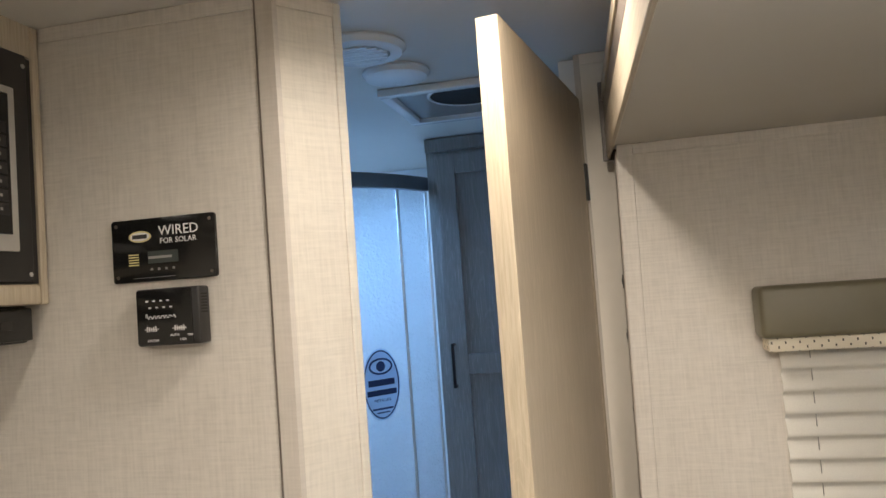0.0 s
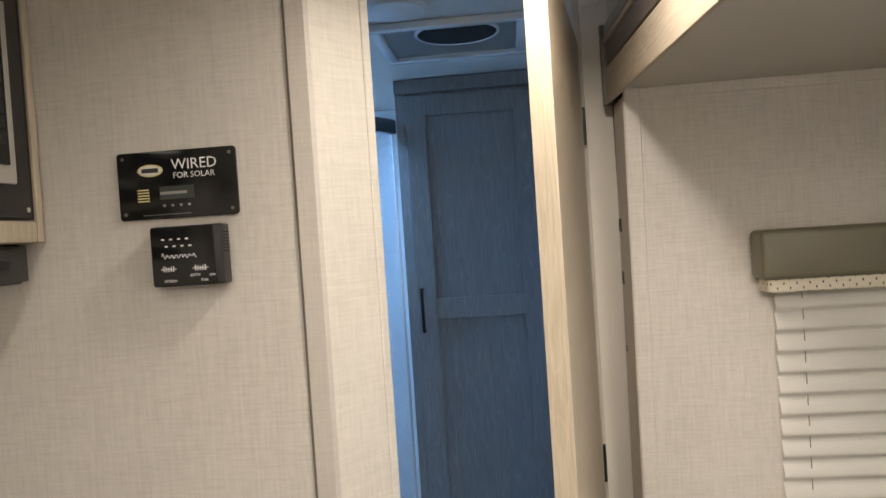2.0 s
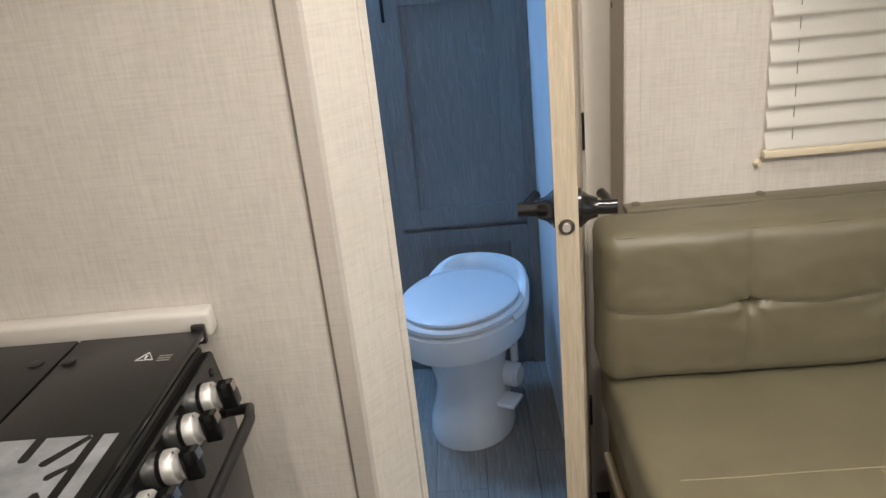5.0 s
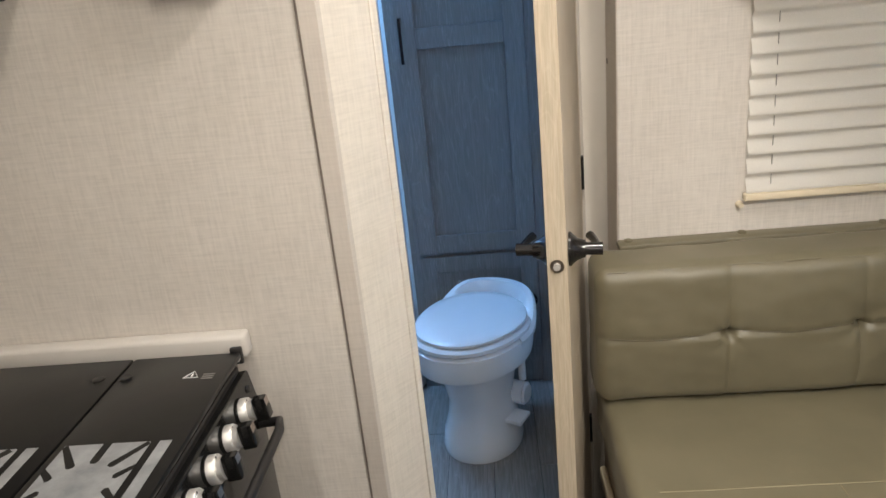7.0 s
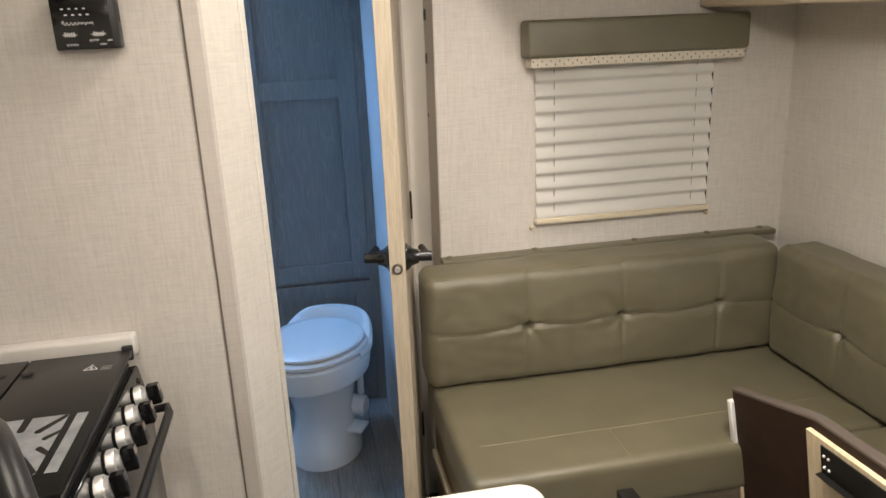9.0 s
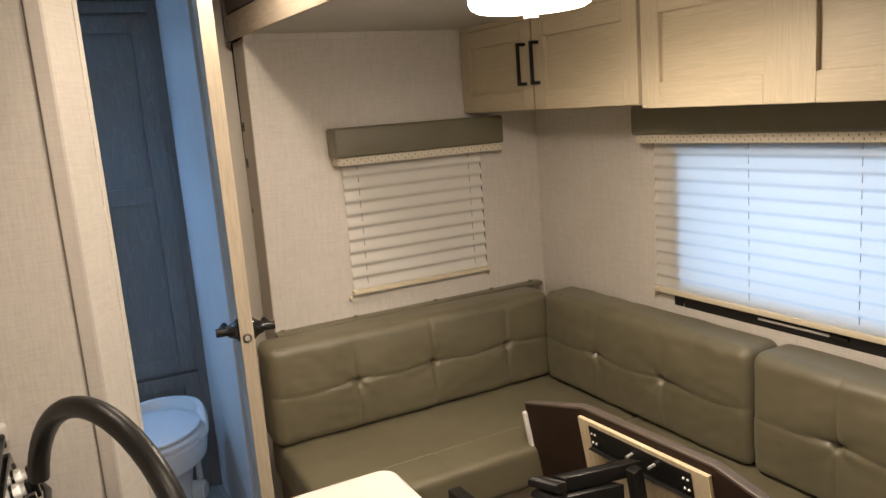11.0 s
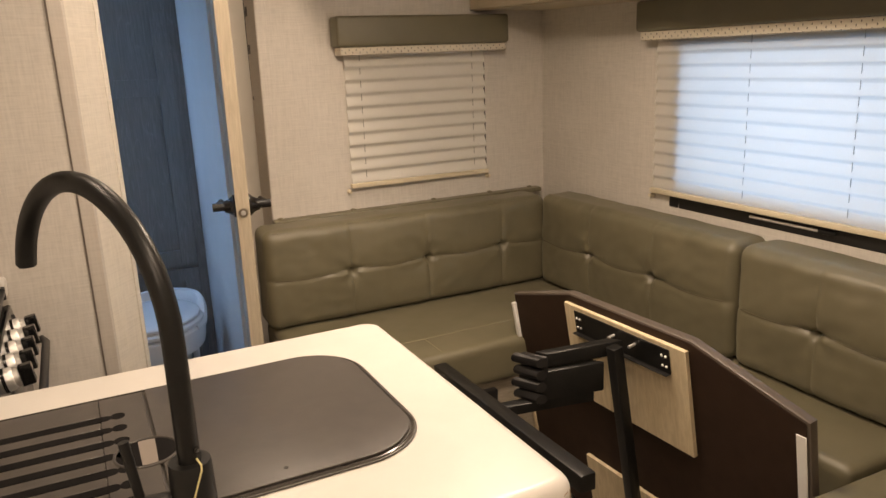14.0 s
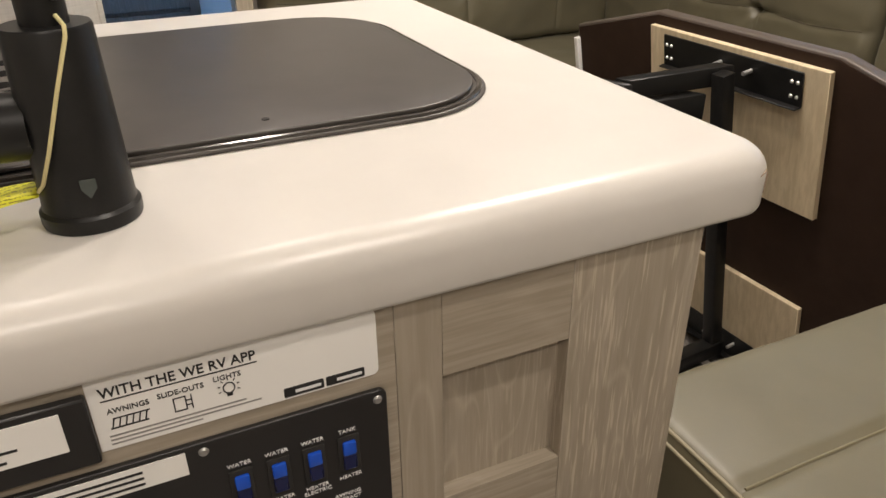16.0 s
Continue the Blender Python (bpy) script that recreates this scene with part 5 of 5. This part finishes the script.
def lay_seam(cushion, disp, axis, out, face, lo, hi, tufts, zt):
    """Stitched seam that follows the crease between the buttons."""
    pts = []
    n = round((hi - lo - 0.05) / 0.012)
    for k in range(n + 1):
        s = lo + 0.025 + (hi - lo - 0.05) * k / n
        p = Vector((0, 0, zt + 0.004 * math.cos(min(abs(s - t) for t in tufts) * 20)))
        p[axis], p[1 - axis] = s, face
        pts.append(p + out * (disp(p, out) + 0.0004))
    part("seam", tube(pts, 0.0013, 6), M_SEAM, cushion)


SEAT = 0.585
BT = 0.915
swell = back_disp(0, Vector((0, -1, 0)), (0.268, 0.545, 0.845), 0.752, -0.018, 1.045, SEAT, BT, (0.268, 0.545, 0.845))
cu = padded(-0.018, 1.045, 1.455, 1.605, SEAT + 0.002, BT, 0.032, 0.0065, swell)
bc = tagged(part("back_cushion", cu, M_OLIVE), "olive leatherette buttoned back cushion against the end wall", "cushion", "dinette back cushions")
lay_seam(bc, swell, 0, Vector((0, -1, 0)), 1.455, -0.018, 1.045, (0.268, 0.545, 0.845), 0.752)
part("piping", tube([(0.01 + 0.0515 * k, 1.4640 + 0.0008 * math.sin(k * 1.7), BT - 0.0085 + 0.0008 * math.cos(k * 2.3)) for k in range(20)], 0.0024, 8), M_OLIVE, bc)
swell = back_disp(1, Vector((-1, 0, 0)), (1.150, 0.846), 0.752, 0.535, 1.448, SEAT, BT, (1.150, 0.846))
cu = padded(1.010, 1.150, 0.535, 1.448, SEAT + 0.002, BT + 0.01, 0.032, 0.0065, swell)
bc = tagged(part("back_cushion", cu, M_OLIVE), "olive leatherette buttoned back cushion under the wide window", "cushion", "dinette back cushions")
lay_seam(bc, swell, 1, Vector((-1, 0, 0)), 1.01, 0.535, 1.448, (1.150, 0.846), 0.752)
swell = back_disp(1, Vector((-1, 0, 0)), (0.28, -0.02, -0.28), 0.752, -0.45, 0.528, SEAT, BT, (0.28, -0.02, -0.28))
cu = padded(1.010, 1.150, -0.45, 0.528, SEAT + 0.002, BT + 0.01, 0.032, 0.0065, swell)
bc = tagged(part("back_cushion", cu, M_OLIVE), "olive leatherette buttoned back cushion in the slide-out", "cushion", "dinette back cushions")
lay_seam(bc, swell, 1, Vector((-1, 0, 0)), 1.01, -0.45, 0.528, (0.28, -0.02, -0.28), 0.752)

cu = padded(-0.005, 1.148, 1.000, 1.600, 0.455, SEAT, 0.022, 0.011, seat_disp(()))
seat1 = tagged(part("seat_cushion", cu, M_OLIVE), "olive leatherette seat cushion with a stitched front band", "cushion", "dinette seat cushions")
cu = padded(0.800, 1.148, 0.022, 0.996, 0.455, SEAT, 0.022, 0.014, seat_disp(()))
tagged(part("seat_cushion", cu, M_OLIVE), "olive leatherette seat cushion under the wide window", "cushion", "dinette seat cushions")
cu = padded(0.012, 1.148, -0.62, 0.008, 0.475, SEAT, 0.018, 0.0065, seat_disp(((1, -0.157), (0, 0.44))))
seat2 = tagged(part("seat_cushion", cu, M_OLIVE), "olive leatherette seat cushion next to the peninsula", "cushion", "dinette seat cushions")
part("piping", tube([(0.0185, y, SEAT - 0.0042) for y in (-0.60, -0.4, -0.2, -0.02)], 0.0022, 8), M_PIPING, seat2, "stitched edge piping")
part("piping", tube([(0.0125, y, SEAT - 0.015) for y in (-0.60, -0.4, -0.2, -0.02)], 0.0022, 8), M_PIPING, seat2, "stitched edge piping")

# stitched lines on the seats
def seat_seam(cushion, p, q):
    n = max(2, round((Vector(q) - Vector(p)).length / 0.03))
    part("seam", tube([Vector(p).lerp(Vector(q), k / n) +  Vector((0, 0, 0.003 * noise.noise(Vector(p).lerp(Vector(q), k / n) * 5))) for k in range(n + 1)], 0.0017, 6), M_SEATSEAM, cushion)


for p, q in (((0.05, 1.15, SEAT - 0.0006), (1.0, 1.15, SEAT - 0.0006)), ((0.38, 1.145, SEAT - 0.0006), (0.38, 1.02, SEAT - 0.0006)), ((0.02, 1.0165, SEAT - 0.011), (0.78, 1.0165, SEAT - 0.011))):
    seat_seam(seat1, p, q)
seat_seam(seat2, (0.03, -0.157, SEAT - 0.0046), (1.1, -0.157, SEAT - 0.0046))

# strip with snaps behind the end cushion
rl = thing("cushion_rail", "olive leatherette strip with snap buttons along the wall", "wall strip", (0.6, 1.62, 0.92))
part("strip", box(0.060, 1.120, 1.600, 1.6455, 0.899, 0.916, 0.005, 2), M_OLIVE, rl)
for x in (0.085, 0.345, 0.66, 0.90, 1.08):
    part("snap", lathe([(0.010, 0), (0.0095, 0.004), (0.005, 0.006)], 18, (x, 1.628, 0.9158)), M_OLIVE, rl)

# bench bases
bb = thing("bench_base", "whitewashed oak bench base under the end seat", "bench", (0.55, 1.35, 0.03), "dinette benches")
part("front_panel", box(0.01, 0.80, 1.022, 1.037, 0.031, 0.454), M_CABX_DIM, bb)
part("end_panel", box(0.012, 0.027, 1.0375, 1.59, 0.031, 0.454), M_CABV_DIM, bb)
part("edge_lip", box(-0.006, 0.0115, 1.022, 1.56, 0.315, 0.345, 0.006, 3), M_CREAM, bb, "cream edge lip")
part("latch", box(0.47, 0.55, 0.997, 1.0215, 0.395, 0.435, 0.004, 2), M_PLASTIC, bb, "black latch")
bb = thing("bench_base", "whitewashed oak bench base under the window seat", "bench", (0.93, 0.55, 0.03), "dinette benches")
part("front_panel", box(0.815, 0.830, 0.025, 1.015, 0.031, 0.454), M_CABV_DIM, bb)
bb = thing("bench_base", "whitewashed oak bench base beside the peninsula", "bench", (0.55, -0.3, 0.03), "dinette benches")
part("front_panel", box(0.03, 1.14, -0.010, 0.005, 0.031, 0.474), M_CABX_DIM, bb)
part("end_panel", box(0.030, 0.045, -0.60, -0.0105, 0.031, 0.474), M_CABV_DIM, bb)

# folded table standing on its long edge, underside to the room
tb = thing("folded_dinette_table", "dinette table standing on edge with its dark underside showing", "table", (0.68, 0.54, 0.031))
LEAN_T = 0.17
tmx = Matrix.Translation((0.765, 0.524, 0.036)) @ Matrix.Rotation(radians(2.5), 4, "Z") @ axes((0, 0, 0), (0, -1, 0), (-math.sin(LEAN_T), 0, math.cos(LEAN_T)), (-math.cos(LEAN_T), 0, -math.sin(LEAN_T)))
TW = 0.776
oct_ = [(-0.502, 0.078), (-0.222, 0.0), (0.203, 0.0), (0.490, 0.078), (0.490, TW - 0.078), (0.203, TW), (-0.222, TW), (-0.502, TW - 0.078)]
inner = [(x * 0.985, 0.005 + y * (TW - 0.010) / TW) for x, y in oct_]
part("top_edge", prism(oct_, -0.024, 0.0, 0.004), M_TEDGE, tb, "brown edge band", m=tmx)
part("underside", prism(inner, 0.0003, 0.0022), M_TABLE, tb, "dark brown underside", m=tmx)
ply1 = part("plywood_pad", box(-0.230, 0.197, TW - 0.303, TW - 0.024, 0.0025, 0.014, 0.001, 1), M_PLY, tb, "bare plywood pad", m=tmx)
ply2 = part("plywood_pad", box(-0.230, 0.190, 0.014, 0.263, 0.0025, 0.014, 0.001, 1), M_PLY, tb, "bare plywood pad", m=tmx)
part("edge_tab", box(-0.507, -0.492, 0.52, 0.67, -0.002, 0.012, 0.002, 1), M_STICKER, tb, "white plastic tab", m=tmx)
part("edge_tab", box(0.462, 0.484, 0.50, 0.665, 0.0025, 0.006, 0.001, 1), M_STICKER, tb, "white plastic tab", m=tmx)
part("edge_strip", box(-0.494, -0.484, 0.12, 0.515, 0.0025, 0.010, 0.001, 1), M_PLY, tb, "bare wooden strip", m=tmx)
for v in (TW - 0.066, 0.066):
    br = part("bracket", box(-0.186, 0.150, v - 0.032, v + 0.032, 0.0145, 0.018, 0.001, 1), M_BLACK, tb, "black steel bracket", m=tmx)
    part("flange", box(-0.186, 0.150, v - 0.032, v - 0.029, 0.0182, 0.032, 0.001, 1), M_BLACK, br, m=tmx)
    for x in (-0.176, -0.164, 0.128, 0.140):
        for dz in (-0.014, 0.012):
            part("screw", lathe([(0.0038, 0), (0.002, 0.003)], 10), M_STEEL, br, m=tmx @ Matrix.Translation((x, v + dz, 0.018)))
    for x in (-0.032, 0.040):
        part("bolt", rod((x, v + 0.010, 0.018), (x, v + 0.010, 0.038), 0.004, n=10), M_STEEL, br, m=tmx)
part("leg_post", box(0.006, 0.036, 0.05, TW - 0.05, 0.050, 0.080, 0.003, 2), M_BLACK, tb, "black square steel leg", m=tmx)
for v, reach in ((TW - 0.060, 0.215), (0.075, 0.25)):
    am = axes(tmx @ Vector((0.02, v, 0.02)), (0.45, -0.89, 0), (0, 0, 1), (-0.89, 0.45, -0.16)) if v > 0.3 else axes(tmx @ Vector((0.02, v, 0.02)), (0.1, -0.99, 0), (0, 0, 1), (-0.99, -0.1, 0.0))
    arm = part("folding_arm", box(-0.017, 0.017, -0.018, 0.018, 0.03, reach, 0.003, 2), M_BLACK, tb, "black folding arm", m=am)
    part("arm_sleeve", box(-0.030, 0.030, -0.100, -0.024, 0.085, reach + 0.03, 0.004, 2), M_BLACK, arm, m=am)
    part("arm_rail", box(-0.020, 0.020, -0.128, -0.102, 0.10, 0.40 if v > 0.3 else reach - 0.03, 0.003, 2), M_BLACK, arm, m=am)
    for k in range(4):
        part("clamp", rod((-0.036, 0.004 - 0.032 * k, reach + 0.030 - 0.006 * (k % 2)), (0.036, 0.004 - 0.032 * k, reach + 0.030), 0.013, n=9), M_PLASTIC, arm, m=am)
    part("clamp_lever", box(-0.038, 0.030, -0.040, 0.016, reach + 0.005, reach + 0.020, 0.006, 2), M_PLASTIC, arm, m=am)

lm = axes((0.276, 0.512, 0.628), (-0.01, 1, 0), (1, 0.01, 0), (0, 0, -1))
lg = part("leg_tube", box(-0.312, 0.312, -0.018, 0.018, -0.019, 0.019, 0.003, 2), M_BLACK, tb, "folded black steel leg", m=lm)
for y in (-0.030, 0.017):
    part("bolt", rod((0.285, y, 0.004), (0.285, y + 0.013, 0.004), 0.0075, n=12), M_STEEL, lg, m=lm)

# pleated shades and their padded valances
def shade(name, m, w, h, pitch, label, cloth, fold):
    """Local u: width, v: up from the bottom rail, n: into the room."""
    sh_ = thing(name, label, "blind", m.translation)
    bm = bmesh.new()
    n = max(2, round(h / pitch))
    prof = []
    for k in range(n):
        v = 0.016 + k * (h - 0.016) / n
        p = (h - 0.016) / n
        prof += [(v + p * a, 0.0125 + fold * d) for a, d in ((0.0, 0.72), (0.07, 1.0), (0.18, 0.86), (0.40, 0.25), (0.60, -0.45), (0.74, -0.95), (0.82, -1.0), (0.92, -0.35))]
    prof.append((h, 0.0125 + fold))
    cols = 2
    lines = []
    for v, d in prof:
        lines.append([bm.verts.new((w * c / cols + 0.0008 * noise.noise(Vector((v * 40, c, 1))), v, d + 0.0012 * noise.noise(Vector((v * 30, c * 3.1, w))))) for c in range(cols + 1)])
    for s, e in zip(lines, lines[1:]):
        for c in range(cols):
            bm.faces.new((s[c], s[c + 1], e[c + 1], e[c]))
    part("pleats", bm, cloth, sh_, m=m)
    part("bottom_rail", box(-0.004, w + 0.004, 0, 0.0155, 0.003, 0.026, 0.003, 2), M_CREAM, sh_, "cream bottom rail", m=m)
    for u_ in ((0.055, w - 0.05) if w < 0.7 else (0.357, 0.677)):
        part("cord", rod((u_, 0.016, 0.0128), (u_, h, 0.0128), 0.0010, n=6), M_GREYSTEEL, sh_, m=m)
    for u_ in (-0.010, w + 0.010):
        k = part("cord_anchor", lathe([(0.008, 0), (0.008, 0.006), (0.005, 0.014), (0.0055, 0.018)], 16), M_CREAM, sh_, m=m @ Matrix.Translation((u_, -0.012, 0.0005)))
    return sh_


def valance(m, w, h, d, label, material):
    """A padded box over a dashed cloth head rail; local u: width, v: up, n: into the room."""
    va = thing("window_valance", label, "valance", m.translation)
    part("padded_box", box(0, w, 0, h, 0.0005, d, 0.010, 3), material, va, m=m)
    part("head_rail", box(0.012, w - 0.006, -0.026, -0.0005, 0.004, d - 0.012, 0.003, 2), M_DASH, va, "cream head rail with dark dashes", m=m)
    return va


m1 = axes((0.352, 1.6495, 0.992), (1, 0, 0), (0, 0, 1), (0, -1, 0))
fr = thing("window_1", "dark framed window behind the small pleated shade", "window", (0.62, 1.649, 0.97))
fr["kind"] = "structure"
part("window_frame", prism(rounded(0.010, 0.548, -0.004, 0.44, (0.03,) * 4), 0.0003, 0.0025), M_PLASTIC, fr, m=m1)
shade("pleated_shade", m1, 0.540, 0.455, 0.0455, "off-white pleated shade lowered over the small window", M_BLIND, 0.006)
valance(axes((0.312, 1.6495, 1.468), (1, 0, 0), (0, 0, 1), (0, -1, 0)), 0.652, 0.099, 0.078, "olive leatherette valance over the small window", M_OLIVE)

m2 = axes((1.1595, 1.003, 0.978), (0, -1, 0), (0, 0, 1), (-1, 0, 0))
shade("pleated_shade", m2, 0.985, 0.475, 0.0400, "off-white pleated shade lit through by daylight", M_BLIND_WIDE, 0.0036)
valance(axes((1.1595, 1.038, 1.476), (0, -1, 0), (0, 0, 1), (-1, 0, 0)), 1.10, 0.090, 0.075, "dark olive valance over the wide window", M_OLIVE)
wf = thing("window_2", "wide black framed window behind the lit shade", "window", (1.17, 0.5, WZ0))
wf["kind"] = "structure"
bm = bmesh.new()
F = 0.028
box(1.1580, 1.19, WY0 - 0.012, WY0 + F, WZ0 - 0.012, WZ1 + 0.012, 0.004, 2, bm)
box(1.1580, 1.19, WY1 - F, WY1 + 0.012, WZ0 - 0.012, WZ1 + 0.012, 0.004, 2, bm)
part("window_frame", bm, M_PLASTIC, wf, "black window frame")
bm = bmesh.new()
box(1.1580, 1.19, WY0 + F + 0.0005, WY1 - F - 0.0005, WZ0 - 0.012, WZ0 + 0.060, 0.004, 2, bm)
box(1.1580, 1.19, WY0 + F + 0.0005, WY1 - F - 0.0005, WZ1 - F, WZ1 + 0.012, 0.004, 2, bm)
part("window_frame", bm, M_PLASTIC, wf)
pn = part("pane", box(1.172, 1.176, WY0 + F, WY1 - F, WZ0 + F, WZ1 - F), M_GLASS, wf)
pn.visible_shadow = False
lt = part("latch_bar", rod((1.153, 0.62, 0.962), (1.153, 0.40, 0.962), 0.004, n=12), M_STEEL, wf, "steel latch bar")
part("latch_grip", box(1.148, 1.157, 0.355, 0.405, 0.956, 0.968, 0.003, 2), M_BLACK, wf)

# overhead cabinets
CXF, CZ0, CZ1 = 0.842, 1.582, 1.862
oc = thing("overhead_cabinet", "whitewashed oak overhead cabinet with two doors", "cabinet", (1.0, 1.2, CZ0), "overhead cabinets")
part("body", box(CXF + 0.020, 1.158, 0.726, 1.6455, CZ0, SC - 0.001), M_CAB, oc)
for y0, y1, hu in ((1.640, 1.198, 0.408), (1.190, 0.730, 0.030)):
    w = y0 - y1
    dm_ = axes((CXF + 0.0195, y0, CZ0 + 0.004), (0, -1, 0), (0, 0, 1), (-1, 0, 0))
    shaker_door(oc, dm_, w, CZ1 - CZ0 - 0.008, (M_CABUP, M_CAB, M_CAB), 0.056, (hu, 0.075, 0.205))
part("top_rail", box(CXF + 0.004, CXF + 0.0195, 0.728, 1.643, CZ1 - 0.002, SC - 0.0015), M_CAB, oc)
droop(oc, 0.016)
oc = thing("overhead_cabinet", "whitewashed oak overhead cabinet with a fixed panel and wide door", "cabinet", (1.0, 0.3, CZ0), "overhead cabinets")
part("body", box(CXF + 0.020, 1.158, -0.995, 0.722, CZ0 - 0.004, SC - 0.010), M_CAB, oc)
dm_ = axes((CXF + 0.0195, 0.720, CZ0 - 0.002), (0, -1, 0), (0, 0, 1), (-1, 0, 0))
shaker_door(oc, dm_, 0.428, 0.290, (M_CABUP, M_CAB, M_CAB), 0.062, None, "fixed_panel", 0.016)
dm_ = axes((CXF + 0.0195, 0.290, CZ0 - 0.002), (0, -1, 0), (0, 0, 1), (-1, 0, 0))
shaker_door(oc, dm_, 0.392, 0.286, (M_CABUP, M_CAB, M_CAB), 0.062, (0.362, 0.075, 0.215))
dm_ = axes((CXF + 0.0195, -0.110, CZ0 - 0.002), (0, -1, 0), (0, 0, 1), (-1, 0, 0))
shaker_door(oc, dm_, 0.436, 0.290, (M_CABUP, M_CAB, M_CAB), 0.062, None, "fixed_panel", 0.016)
droop(oc, 0.020)

# drum lamp
dl = thing("drum_ceiling_lamp", "glowing white drum lamp with dark bronze ring on the ceiling", "ceiling lamp", (0.325, 0.44, SC))
DC = (0.325, 0.445, SC - 0.0005)
part("ring", lathe([(0.124, -0.027), (0.129, -0.024), (0.129, -0.003), (0.124, 0.0)], 56, DC), M_BLACK, dl, "dark bronze ring")
part("diffuser", lathe([(0.02, -0.085), (0.101, -0.084), (0.112, -0.078), (0.116, -0.068), (0.118, -0.0275)], 56, DC), M_DRUM, dl, "glowing white diffuser")
part("finial", box(DC[0] - 0.011, DC[0] + 0.011, DC[1] - 0.011, DC[1] + 0.011, DC[2] - 0.101, DC[2] - 0.0855, 0.003, 2), M_WHITE, dl)
for a in (172, 20, 96):
    part("thumb_screw", rod((DC[0] + 0.126 * math.cos(radians(a)), DC[1] + 0.126 * math.sin(radians(a)), DC[2] - 0.014), (DC[0] + 0.140 * math.cos(radians(a)), DC[1] + 0.140 * math.sin(radians(a)), DC[2] - 0.014), 0.006, n=14), M_NICKEL, dl)
droop(dl)

# floor planks last
fl = structure("floor", box(-1.349, 0.0195, -2.199, 3.199, -0.0079, -0.0045), M_DARK, "grey wood-look vinyl plank floor", False)
for c in range(9):
    x0 = -1.349 + c * 0.152
    x1 = min(x0 + 0.1505, 0.0195)
    y = -2.199 - (c * 0.37) % 0.9
    while y < 3.199:
        a, b = max(y, -2.199), min(y + 0.898, 3.199)
        if b - a > 0.02:
            part("plank", box(x0, x1, a, b, -0.0044, 0.0, 0.0008, 1), M_FLOOR, fl, smooth=False)
        y += 0.9
